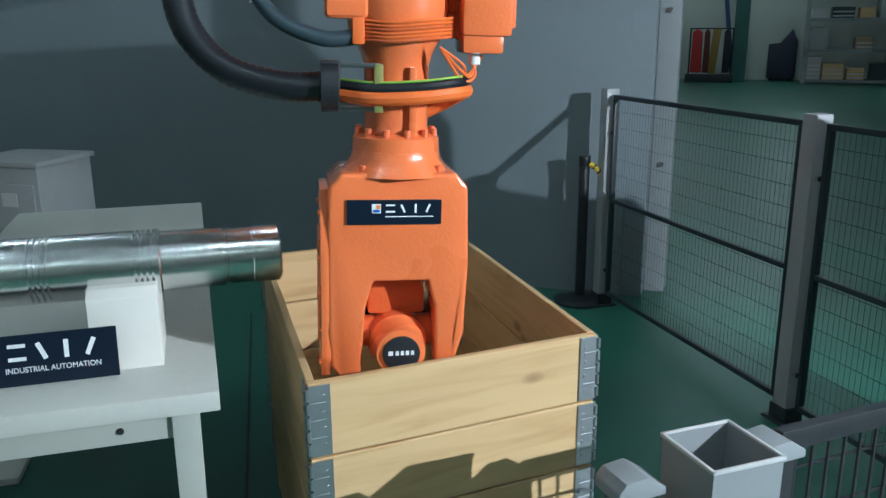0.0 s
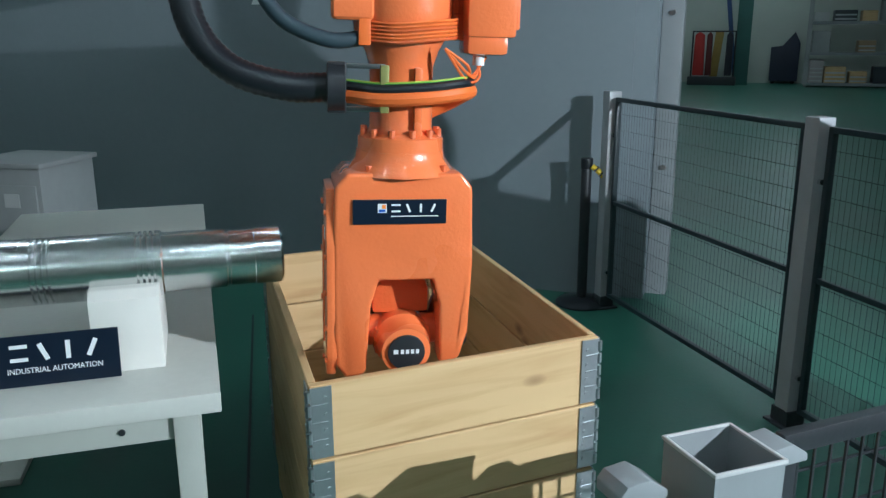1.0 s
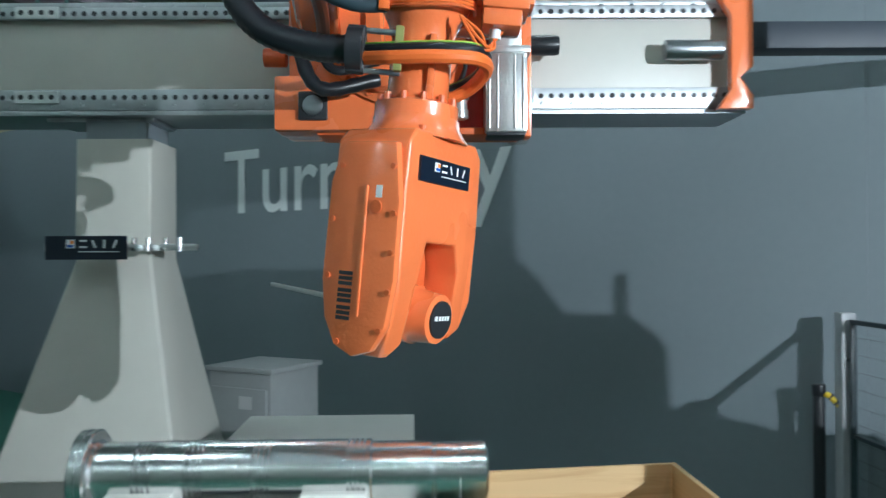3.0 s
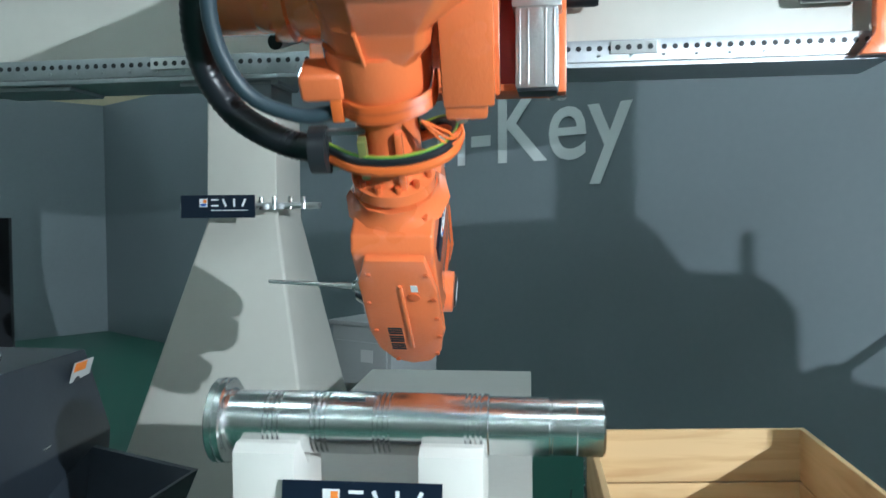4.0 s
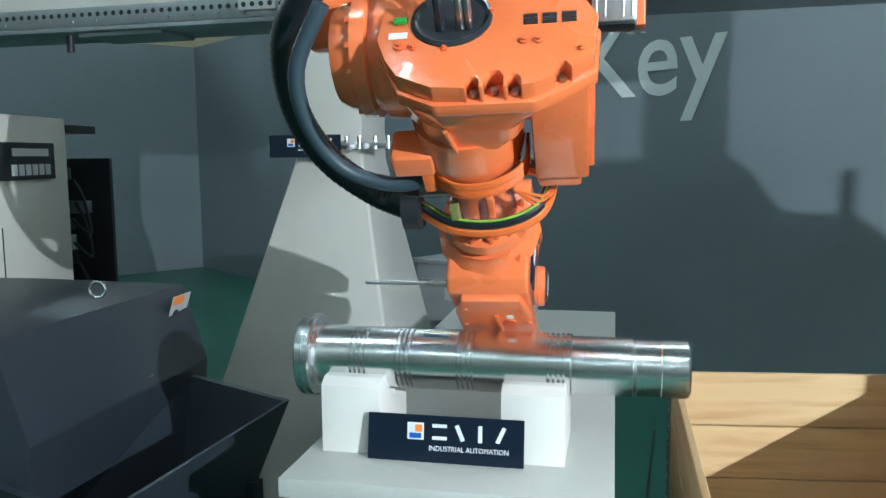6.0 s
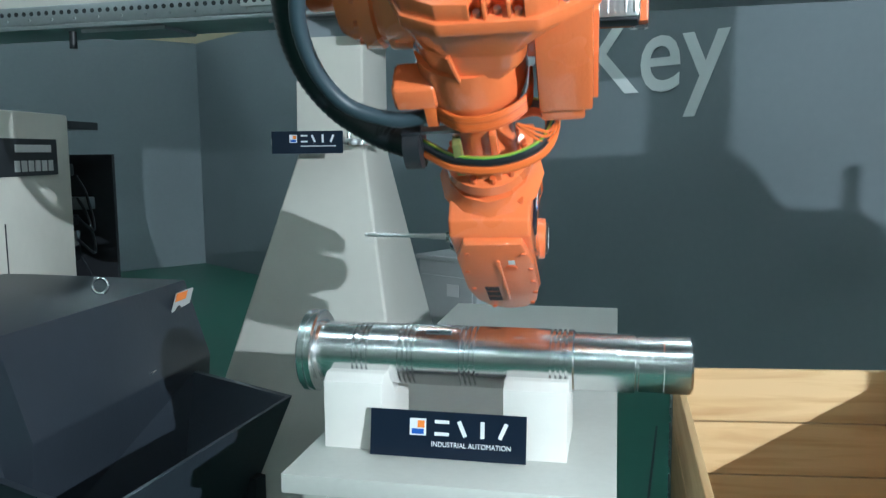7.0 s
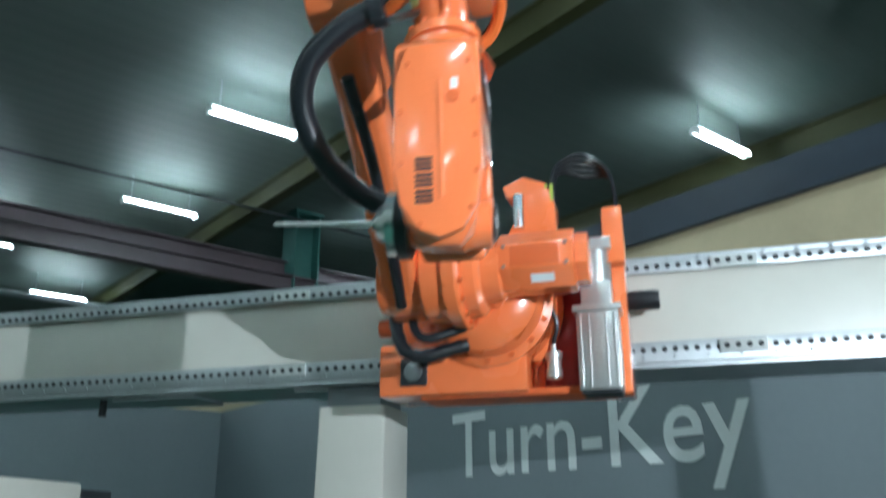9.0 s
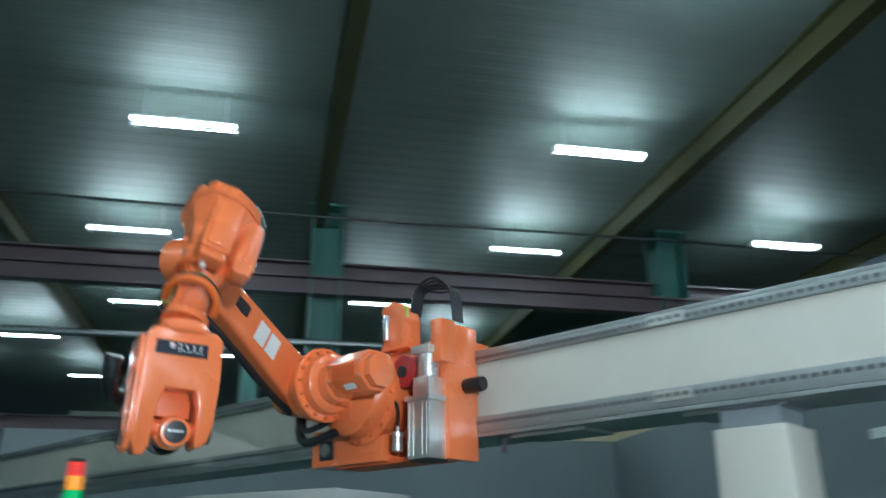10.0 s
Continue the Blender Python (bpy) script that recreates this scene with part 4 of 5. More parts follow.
def side_machine():
    """Unseen block added beside the cell towards the film light; its stepped top shades the lower half of the lettered
    wall.
    """
    ob = thing("side_machine", pose(2.137, 1.977, 0, 0, 0, 36), "unseen grey block with a stepped top and a mast, added to shade the wall", "machine")
    top = [(-0.60, 0.0), (0.64, 0.0), (0.64, 1.62), (0.48, 1.65), (0.226, 1.78), (0.222, 1.98), (0.17, 2.05), (0.05, 2.075), (0.02, 2.14), (0.0, 2.19), (-0.03, 2.235), (-0.21, 2.26), (-0.60, 2.29)]
    part("housing", bm_prism(top, 0.24, 0.006), CABINET, ob, smooth=0)
    part("mast", bm_box(0.132, 0.10, 0.75, (-0.104, 0.0, 2.60), 0.008), CABINET, ob)
    part("post", bm_cyl(0.013, 0.16, (0.147, 0.0, 2.105), "z", 12), BLACKM, ob)
    # door and handle only dress the unseen block
    part("door", bm_box(0.60, 0.012, 1.30, (-0.15, -0.126, 0.95), 0.004), GREYBIN, ob)
    part("handle", bm_box(0.02, 0.03, 0.16, (0.14, -0.145, 1.05), 0.004), STEEL_DK, ob)


side_machine()

# ---- far end of the hall: rack, clothes rail, leaning boards ----


def pallet_rack():
    ob = thing("storage_rack", HALL @ pose(2.9, 26.6, 0), "tall steel storage rack full of boxes and crates", "rack")
    for x in (0, 2.7, 5.4):
        for y in (0, 1.0):
            part("upright", bm_box(0.10, 0.08, 4.6, (x, y, 2.3)), CABINET, ob, smooth=0)
    rnd = random.Random(8)
    cols = [PINE, CABINET, LABEL_GREY, DARKBOX, mat("carton", (0.30, 0.21, 0.12), 0.7), mat("pale_crates", (0.40, 0.36, 0.36), 0.6)]
    for lev in range(5):
        z = 0.1 + lev * 1.05
        part("shelf", bm_box(5.4, 1.0, 0.10, (2.7, 0.5, z)), GREYBIN, ob, smooth=0)
        x = 0.1
        while x < 5.0:
            w, h = rnd.uniform(0.35, 0.75), rnd.uniform(0.3, 0.8)
            if rnd.random() < 0.85:
                part("box", bm_box(w, 0.8, h, (x + w / 2, 0.45, z + 0.05 + h / 2), 0.01, seg=1), rnd.choice(cols), ob, smooth=0)
                if rnd.random() < 0.5:
                    part("slat", merged(*[bm_box(w * 0.94, 0.01, 0.05, (x + w / 2, 0.042, z + 0.12 + q * 0.14)) for q in range(max(1, int(h / 0.16)))]), LABEL_GREY, ob, smooth=0)
            x += w + rnd.uniform(0.03, 0.25)


pallet_rack()


def clothes_rail():
    ob = thing("clothes_rail", HALL @ pose(-1.05, 26.9, 0), "black clothes rail with red and dark work jackets", "clothes rail")
    for x in (0, 1.5):
        part("upright", bm_cyl(0.03, 1.95, (x, 0, 0.975), "z", 8), BLACKM, ob)
    part("bar", bm_cyl(0.025, 1.5, (0.75, 0, 1.93), "x", 8), BLACKM, ob)
    part("base_box", bm_box(1.7, 0.5, 0.3, (0.75, 0, 0.15), 0.02), BLACKM, ob)
    for x, w, c in ((0.25, 0.40, mat("red_cloth", (0.45, 0.035, 0.03), 0.8)), (0.60, 0.22, mat("dark_red_cloth", (0.10, 0.02, 0.02), 0.8)), (1.30, 0.25, mat("dark_cloth", (0.02, 0.02, 0.03), 0.8))):
        bm = bm_prism([(-w / 2, 0.35), (w / 2, 0.35), (w * 0.42, 1.80), (w * 0.1, 1.90), (-w * 0.1, 1.90), (-w * 0.42, 1.80)], 0.30, 0.04, at=(x, 0, 0))
        part("jacket", bm, c, ob, "hanging work jacket")


clothes_rail()


def leaning_boards():
    ob = thing("leaning_boards", HALL @ pose(0.0, 28.2, 0), "blue and yellow boards leaning on the hall wall", "boards")
    part("board", bm_box(0.16, 0.08, 4.2, (0, 0, 2.1), 0.01, Matrix.Rotation(radians(-8), 4, "Y")), mat("blue_paint", (0.03, 0.06, 0.16), 0.5), ob, "blue board", at=pose(0.2, 0, 0.03))
    part("board", bm_box(0.30, 0.08, 1.9, (0, 0, 0.95), 0.01, Matrix.Rotation(radians(5), 4, "Y")), mat("ochre_paint", (0.28, 0.19, 0.04), 0.6), ob, "ochre board", at=pose(-0.25, 0, 0.03))


leaning_boards()
sg = thing("exit_sign", HALL @ pose(1.25, 28.95, 3.95), "small lit green emergency exit sign on the hall wall", "sign")
part("box", bm_box(0.50, 0.06, 0.22, (0, -0.03, 0), 0.01), mat("exit_green", (0.05, 0.5, 0.25), 0.4, glow=(0.25, 0.9, 0.55, 1.6)), sg)
part("pictogram", bm_box(0.30, 0.004, 0.10, (0, -0.063, 0)), mat("exit_white", (0.9, 0.9, 0.9), 0.4, glow=(1, 1, 1, 2.0)), sg, smooth=0)
ho = thing("trolley", HALL @ pose(2.2, 28.6, 0), "dark trolley before the hall wall", "trolley")
part("body", bm_prism([(-0.5, 0.1), (0.5, 0.1), (0.5, 1.5), (0.3, 1.9), (-0.1, 1.4), (-0.5, 1.35)], 0.5, 0.02), mat("dark_blue_paint", (0.015, 0.02, 0.045), 0.5), ho)
for x in (-0.35, 0.35):
    part("wheel", bm_cyl(0.08, 0.05, (x, 0, 0.08), "y", 12), BLACK, ho)

# ---- the robot on its carriage ----
# carriage space: x along the beam to the right, y away through the beam, z up; origin on the beam's face at its middle height


def rounded_tips(bm):
    """Draws the fork's tips in towards the middle of its depth."""
    for v in bm.verts:
        k = min(0.9, max(0.0, (-0.47 - v.co.z) / 0.20))
        v.co.y *= math.sqrt(1 - k * k)
    return bm


def build_robot():
    ob = thing("gantry_robot", pose(0, 0, 0), "bright orange industrial robot hanging from a gantry carriage", "robot")
    car = part("carriage", merged(bm_box(1.02, 0.09, 0.74, (0.02, -0.075, -0.02), 0.02), bm_box(0.09, 0.26, 0.80, (0.535, -0.12, 0.0), 0.015),
                                  bm_box(1.00, 0.30, 0.05, (0.02, 0.05, 0.315), 0.01)), ORANGE, ob)
    part("base_foot", bm_prism([(-0.50, -0.39), (0.16, -0.39), (0.16, -0.22), (0.02, -0.08), (-0.30, -0.08), (-0.34, -0.16), (-0.50, -0.16)], 0.30, 0.018, at=(0, -0.23, 0)), ORANGE, car)
    sock = part("socket", bm_box(0.12, 0.02, 0.12, (-0.335, -0.39, -0.29), 0.008), BLACKM, car, "black connector socket")
    part("socket_ring", bm_lathe([(-0.412, 0.030), (-0.410, 0.040), (-0.40, 0.042), (-0.398, 0.042)], 24, "y"), STEEL_DK, car, at=pose(-0.335, 0, -0.29))
    part("stub", bm_cyl(0.042, 0.10, (-0.55, -0.10, -0.02), "x", 24, bevel=0.006), ORANGE_DK, car)
    part("red_guard", bm_box(0.30, 0.05, 0.46, (0.35, -0.15, -0.13), 0.01), RED, car, "dark red guard plate")
    part("under_pan", bm_box(0.86, 0.24, 0.03, (0.10, -0.20, -0.385), 0.006), ORANGE_DK, car)
    for x in (0.14, 0.22):
        part("hose_port", bm_lathe([(-0.40, 0.012), (-0.398, 0.022), (-0.385, 0.024), (-0.37, 0.024)], 16, "y"), ALU, car, at=pose(x, 0, -0.12))
    # drive motor with its gearbox
    mot = part("drive_motor", bm_box(0.175, 0.175, 0.33, (0.46, -0.30, -0.235), 0.012), ALU, ob, "pale cast aluminium drive motor")
    part("motor_flange", bm_box(0.20, 0.20, 0.03, (0.46, -0.30, -0.06), 0.005), ALU, mot)
    part("coupling", bm_box(0.13, 0.13, 0.12, (0.46, -0.30, 0.01), 0.01), ALU, mot)
    part("motor_foot", bm_box(0.16, 0.16, 0.015, (0.46, -0.30, -0.405), 0.004), BLACKM, mot)
    for k in range(6):
        part("gear_rib", bm_cyl(0.068, 0.008, (0.46, -0.30, 0.08 + k * 0.022), "z", 28), ALU, mot)
    for dx in (-0.07, -0.035, 0.035, 0.07):
        part("motor_rib", bm_box(0.008, 0.006, 0.30, (0.46 + dx, -0.39, -0.235), 0.002), ALU, mot, smooth=0)
    part("gearbox", merged(bm_cyl(0.062, 0.16, (0.46, -0.30, 0.14), "z", 28, bevel=0.006), bm_box(0.15, 0.15, 0.05, (0.46, -0.30, 0.23), 0.008)), ALU, mot)
    part("gear_disc", bm_cyl(0.10, 0.05, (0.30, -0.33, 0.12), "y", 36, bevel=0.01), RED, mot, "dark red gear cover")
    part("gear_hub", bm_cyl(0.035, 0.06, (0.30, -0.34, 0.12), "y", 24, bevel=0.006), BLACKM, mot)
    part("motor_cover", bm_box(0.09, 0.13, 0.26, (0.545, -0.26, 0.28), 0.012), ORANGE, mot, "orange motor cover")
    part("buffer", bm_lathe([(0.58, 0.042), (0.60, 0.045), (0.70, 0.045), (0.715, 0.040)], 24, "x"), BLACK, mot, "black rubber buffer", at=pose(0, -0.10, 0.03))
    part("grease_cup", bm_lathe([(-0.385, 0.024), (-0.38, 0.034), (-0.345, 0.034), (-0.342, 0.030), (-0.305, 0.030), (-0.302, 0.036), (-0.275, 0.036), (-0.270, 0.012), (-0.24, 0.012)], 24, "z"), ALU, mot, "grease cup with a pale lid", at=pose(0.27, -0.36, 0.04))
    part("grease_hose", bm_tube([(0.27, -0.36, -0.20), (0.29, -0.38, -0.10), (0.22, -0.40, 0.05), (0.22, -0.36, 0.15)], 0.009, 8, 8), BLACK, mot)
    # upper bracket with the cable loops
    br = part("cable_bracket", bm_prism([(0.06, 0.28), (0.30, 0.28), (0.30, 0.46), (0.26, 0.56), (0.16, 0.60), (0.06, 0.56), (0.08, 0.50), (0.16, 0.49)], 0.12, 0.012, at=(0, -0.26, 0)), ORANGE, ob, "orange cable bracket")
    part("valve", bm_cyl(0.025, 0.16, (0.14, -0.34, 0.42), "z", 16, bevel=0.004), STEEL, br)
    for k in range(5):
        o = k * 0.02
        part("loop_cable", bm_tube([(0.27, -0.26 + o, 0.50), (0.30, -0.24 + o, 0.66), (0.42, -0.22 + o, 0.72 - o), (0.54, -0.20 + o, 0.62), (0.56, -0.18 + o, 0.42)], 0.009, 8, 8), BLACK, br)
    for x in (0.26, 0.285):
        part("fitting", bm_cyl(0.010, 0.10, (x, -0.31, 0.50), "z", 10), YELLOWWIRE, br)

    # turret: the turning base, facing out from the beam
    tur = part("turret", bm_lathe([(-0.12, 0.30), (-0.20, 0.30), (-0.22, 0.275), (-0.30, 0.27), (-0.34, 0.285), (-0.40, 0.285), (-0.42, 0.25), (-0.52, 0.24), (-0.56, 0.20), (-0.58, 0.12)], 56, "y"), ORANGE, ob)
    for k in range(16):
        a = k * math.pi / 8
        part("bolt", bm_cyl(0.013, 0.02, (0.262 * math.cos(a), -0.408, 0.262 * math.sin(a)), "y", 10), ORANGE_DK, tur)
    part("shoulder", bm_box(0.26, 0.30, 0.26, (-0.02, -0.56, 0.04), 0.05, seg=3), ORANGE, tur)
    part("gear_disc", bm_lathe([(-0.185, 0.10), (-0.180, 0.175), (-0.165, 0.190), (-0.075, 0.195), (-0.070, 0.215), (-0.020, 0.220), (-0.010, 0.212), (-0.008, 0.180), (0.045, 0.172), (0.060, 0.150), (0.062, 0.128), (0.13, 0.120), (0.14, 0.10)], 56, "x"), ORANGE, tur, "large round shoulder gear housing", at=pose(0, -0.68, 0.04))
    for k in range(16):
        a = k * math.pi / 8
        part("disc_bolt", bm_cyl(0.011, 0.016, (-0.002, -0.68 + 0.196 * math.cos(a), 0.04 + 0.196 * math.sin(a)), "x", 8), ORANGE_DK, tur)
    part("axis_motor", merged(moved(bm_cyl(0.125, 0.30, (0, 0, 0), "z", 8, bevel=0.014), (0.275, -0.68, 0.06), Matrix.Rotation(radians(90), 4, "Y") @ Matrix.Rotation(radians(22.5), 4, "Z")),
                              moved(bm_cyl(0.105, 0.06, (0, 0, 0), "z", 8, bevel=0.014), (0.445, -0.68, 0.06), Matrix.Rotation(radians(90), 4, "Y") @ Matrix.Rotation(radians(22.5), 4, "Z"))), ORANGE, tur, "eight-sided orange motor housing", smooth=30)
    # raised flat plate; its darker orange paints the shade of a recess
    part("motor_panel", bm_box(0.19, 0.006, 0.080, (0.275, -0.797, 0.06), 0.002), ORANGE_DK, tur, "flat panel in darker orange, standing in for a shaded recess")
    for dz in (-0.04, 0.04):
        for dx in (-0.12, 0.12):
            part("motor_bolt", bm_cyl(0.007, 0.008, (0.275 + dx, -0.798, 0.06 + dz), "y", 8), STEEL_DK, tur)
    part("label", bm_box(0.09, 0.003, 0.035, (0, 0, 0)), WHITE, tur, "white label", at=pose(0.30, -0.762, -0.024, 45), smooth=0)
    part("black_plug", bm_box(0.05, 0.02, 0.05, (-0.20, -0.43, 0.12), 0.005), BLACKM, tur)
    part("turret_hose", bm_tube([(-0.05, -0.55, -0.22), (-0.28, -0.62, -0.26), (-0.36, -0.58, -0.02), (-0.30, -0.55, 0.25)], 0.028, 8, 12, 0.06), BLACK, tur, "black corrugated hose")
    part("turret_hose", bm_tube([(-0.05, -0.60, -0.16), (-0.22, -0.66, -0.20), (-0.28, -0.60, 0.0), (-0.22, -0.55, 0.2)], 0.018, 8, 10), BLACK, tur)

    # lower arm: from the turret's shoulder (origin) along +z to the elbow, 1.2 long
    arm = part("lower_arm", merged(bm_prism([(-0.15, -0.05), (-0.11, -0.15), (0.10, -0.15), (0.15, -0.05), (0.125, 0.35), (0.105, 0.85), (0.12, 1.10), (0.08, 1.28), (-0.08, 1.28), (-0.12, 1.10), (-0.11, 0.85), (-0.135, 0.35)], 0.15, 0.03, seg=3),
                                   bm_cyl(0.155, 0.20, (0, 0, 0), "y", 40, bevel=0.015), bm_cyl(0.12, 0.20, (0, 0, 1.20), "y", 40, bevel=0.015)), ORANGE, ob)
    for k in range(10):
        a = k * math.pi / 5
        part("bolt", bm_cyl(0.012, 0.014, (0.12 * math.cos(a), -0.107, 0.12 * math.sin(a)), "y", 8), ORANGE_DK, arm)
    # no real opening: a black plate paints the shade inside it
    part("window", bm_prism([(-0.030, 0.74), (0.030, 0.74), (0.035, 0.77), (0.030, 0.86), (-0.030, 0.86), (-0.035, 0.80)], 0.004, at=(0.02, -0.0765, 0)), BLACKM, arm, "black plate painting the shaded inside of an oval opening", smooth=0)
    for z in (0.46, 0.58):
        part("label", bm_box(0.12, 0.003, 0.10, (0.0, -0.0765, z)), WHITE, arm, "white warning label", smooth=0)
    part("arm_cable", bm_tube([(-0.16, 0.0, 0.0), (-0.18, -0.02, 0.3), (-0.17, -0.02, 0.7), (-0.16, 0.0, 1.0)], 0.022, 8, 10), BLACK, arm)

    # forearm: z along its axis away from the wrist, origin at the wrist flange, -y to the front
    fore = part("forearm", merged(bm_lathe([(0.0, 0.118), (0.035, 0.118), (0.045, 0.094), (0.06, 0.086), (0.22, 0.086), (0.26, 0.100), (0.31, 0.128), (0.36, 0.135), (0.45, 0.135)], 48, "z"),
                                  bm_box(0.020, 0.05, 0.18, (0.035, -0.075, 0.13), 0.006)), ORANGE, ob)
    for k in range(12):
        a = k * math.pi / 6 + 0.2
        part("flange_bolt", bm_cyl(0.009, 0.026, (0.104 * math.cos(a), 0.104 * math.sin(a), 0.045), "z", 8), ORANGE_DK, fore)
    # elbow housing: a thick rear plate with bolt notches in its rim, tapering to the neck
    rim = [(-0.150, 0.10), (-0.158, -0.05), (-0.135, -0.115), (-0.105, -0.165), (-0.03, -0.205), (0.028, -0.210)]
    for cx, r, dip in ((0.053, 0.013, 0.035), (0.095, 0.020, 0.050), (0.137, 0.013, 0.035)):
        rim += [(cx - r, -0.213), (cx - r, -0.213 + dip * 0.6), (cx - r * 0.5, -0.213 + dip * 0.95), (cx + r * 0.5, -0.213 + dip * 0.95), (cx + r, -0.213 + dip * 0.6), (cx + r, -0.213)]
    rim += [(0.175, -0.208), (0.215, -0.190), (0.222, -0.155), (0.238, -0.150), (0.250, -0.170), (0.295, -0.140), (0.308, -0.02), (0.268, 0.07), (0.20, 0.16), (0.0, 0.20), (-0.12, 0.18)]
    skirt = [(-0.158, 0.10), (-0.165, -0.05), (-0.110, -0.175), (-0.03, -0.217), (0.175, -0.220), (0.225, -0.195), (0.302, -0.146), (0.314, -0.02), (0.274, 0.075), (0.20, 0.166), (0.0, 0.206), (-0.12, 0.186)]
    waist = [(-0.145, 0.10), (-0.140, -0.03), (-0.085, -0.100), (-0.03, -0.130), (0.105, -0.135), (0.125, -0.120), (0.140, -0.09), (0.145, -0.02), (0.145, 0.06), (0.12, 0.13), (0.0, 0.17), (-0.10, 0.15)]
    neck = [(-0.085, 0.06), (-0.095, -0.02), (-0.080, -0.075), (-0.012, -0.118), (0.060, -0.104), (0.088, -0.075), (0.098, -0.04), (0.100, 0.0), (0.095, 0.04), (0.07, 0.085), (0.0, 0.10), (-0.06, 0.085)]
    part("elbow_housing", merged(bm_loft([(0.672, rim), (0.714, rim)], 0.004), bm_loft([(0.640, skirt), (0.673, skirt)], 0.008),
                                 bm_loft([(0.30, neck), (0.40, neck), (0.47, waist), (0.52, [(x * 1.05, y * 1.08) for x, y in waist]), (0.642, [(x * 0.96, y * 0.96) for x, y in skirt])], 0.007)), ORANGE, fore)
    part("neck_rib", bm_tube([(-0.012, -0.119, 0.30), (-0.012, -0.121, 0.40), (-0.020, -0.135, 0.46), (-0.030, -0.150, 0.53)], 0.006, 6, 8), ORANGE, fore)
    part("gear_drum", merged(bm_lathe([(-0.345, 0.08), (-0.335, 0.110), (-0.31, 0.124), (-0.285, 0.127), (-0.280, 0.143), (-0.245, 0.146), (-0.240, 0.132), (-0.225, 0.132), (-0.220, 0.150), (-0.165, 0.152), (-0.10, 0.140)], 48, "x")), ORANGE, fore, at=pose(0.045, 0.075, 0.565))
    for k in range(14):
        a = k * math.pi / 7
        part("drum_bolt", bm_cyl(0.008, 0.012, (-0.239, 0.075 + 0.136 * math.cos(a), 0.565 + 0.136 * math.sin(a)), "x", 8), ORANGE_DK, fore)
    part("drum_boss", bm_box(0.11, 0.10, 0.075, (-0.135, -0.065, 0.37), 0.018, seg=3), ORANGE, fore)
    part("cable_hole", bm_lathe([(0.700, 0.070), (0.716, 0.072), (0.722, 0.080), (0.718, 0.088), (0.708, 0.090)], 40, "z"), BLACK, fore, "black collar of the cable hole")
    # flat black disc in place of the hole's shaded depth
    part("cable_hole_depth", bm_lathe([(0.7150, 0.012), (0.7152, 0.073), (0.7156, 0.073), (0.7158, 0.012)], 36, "z"), BLACKM, fore, "black disc painting the shaded inside of the cable hole")
    for x, r in ((-0.020, 0.012), (0.022, 0.010), (0.040, 0.009)):
        part("hole_hose", bm_tube([(x, -0.035, 0.717), (x, -0.02, 0.78), (x - 0.01, 0.05, 0.86), (x - 0.02, 0.16, 0.90), (x - 0.03, 0.24, 0.80)], r, 8, 10), BLACK if r > 0.011 else STEEL_DK, fore, "grey conduit in the opening")
    # plain bars in the place of the maker's name
    for k in range(3):
        part("name_bar", merged(*[bm_box(0.030, 0.0085, 0.002, (0.168 + k * 0.040, -0.031 + q * 0.0115, 0.7152)) for q in range(3)]), BLACKM, fore, smooth=0)
    for x, y, r in ((-0.105, -0.075, 0.016), (-0.075, -0.085, 0.009), (0.085, 0.012, 0.009), (0.155, -0.085, 0.010), (0.185, -0.087, 0.010), (-0.01, -0.094, 0.007), (0.27, -0.12, 0.006)):
        part("plate_bolt", merged(bm_cyl(r, 0.006, (x, y, 0.716), "z", 16, bevel=0.001), bm_cyl(r * 0.55, 0.004, (x, y, 0.721), "z", 6)), ORANGE_DK, fore)
    for cx, cy in ((0.053, -0.196), (0.095, -0.190), (0.137, -0.196), (0.231, -0.165)):
        part("rim_bolt", bm_cyl(0.008, 0.012, (cx, cy, 0.679), "z", 8), STEEL_DK, fore)
    part("small_label", bm_box(0.040, 0.018, 0.002, (-0.112, -0.045, 0.7155)), WHITE, fore, smooth=0)
    part("green_tag", bm_box(0.03, 0.012, 0.012, (-0.110, -0.005, 0.722), 0.003), GREENWIRE, fore)
    mb = part("wrist_motor", merged(bm_box(0.130, 0.16, 0.34, (0.222, -0.03, 0.47), 0.012), bm_box(0.045, 0.120, 0.26, (0.277, -0.03, 0.45), 0.008), bm_box(0.110, 0.135, 0.06, (0.215, -0.03, 0.285), 0.015)), ORANGE, fore, "boxy orange wrist motor")
    part("motor_plug", bm_cyl(0.016, 0.03, (0.20, -0.05, 0.243), "z", 12), WHITE, mb)
    for k in range(3):
        part("motor_wire", bm_tube([(0.19 + 0.015 * k, -0.05, 0.25), (0.20 - 0.01 * k, -0.07, 0.20), (0.16, -0.10, 0.19 + 0.02 * k), (0.10, -0.11, 0.27)], 0.004, 6, 6), ORANGEWIRE, mb)
    part("rear_motor", merged(bm_cyl(0.075, 0.28, (0.13, 0.15, 0.50), "z", 32, bevel=0.012), bm_box(0.13, 0.11, 0.14, (0.13, 0.15, 0.36), 0.02)), ORANGE, fore)
    # bundle of thin cables round the neck
    for k in range(6):
        z = 0.285 + 0.009 * k
        part("neck_cable", bm_tube([(-0.10, -0.09, z), (-0.03, -0.135, z - 0.004), (0.06, -0.135, z + 0.004), (0.13, -0.085, z + 0.012), (0.14, 0.0, z + 0.02)], 0.0045, 8, 6), ORANGEWIRE if k % 3 else ORANGE_DK, fore, "thin orange cable")
    part("cable_tie", bm_box(0.030, 0.030, 0.066, (-0.105, -0.095, 0.305), 0.004), ORANGEWIRE, fore)
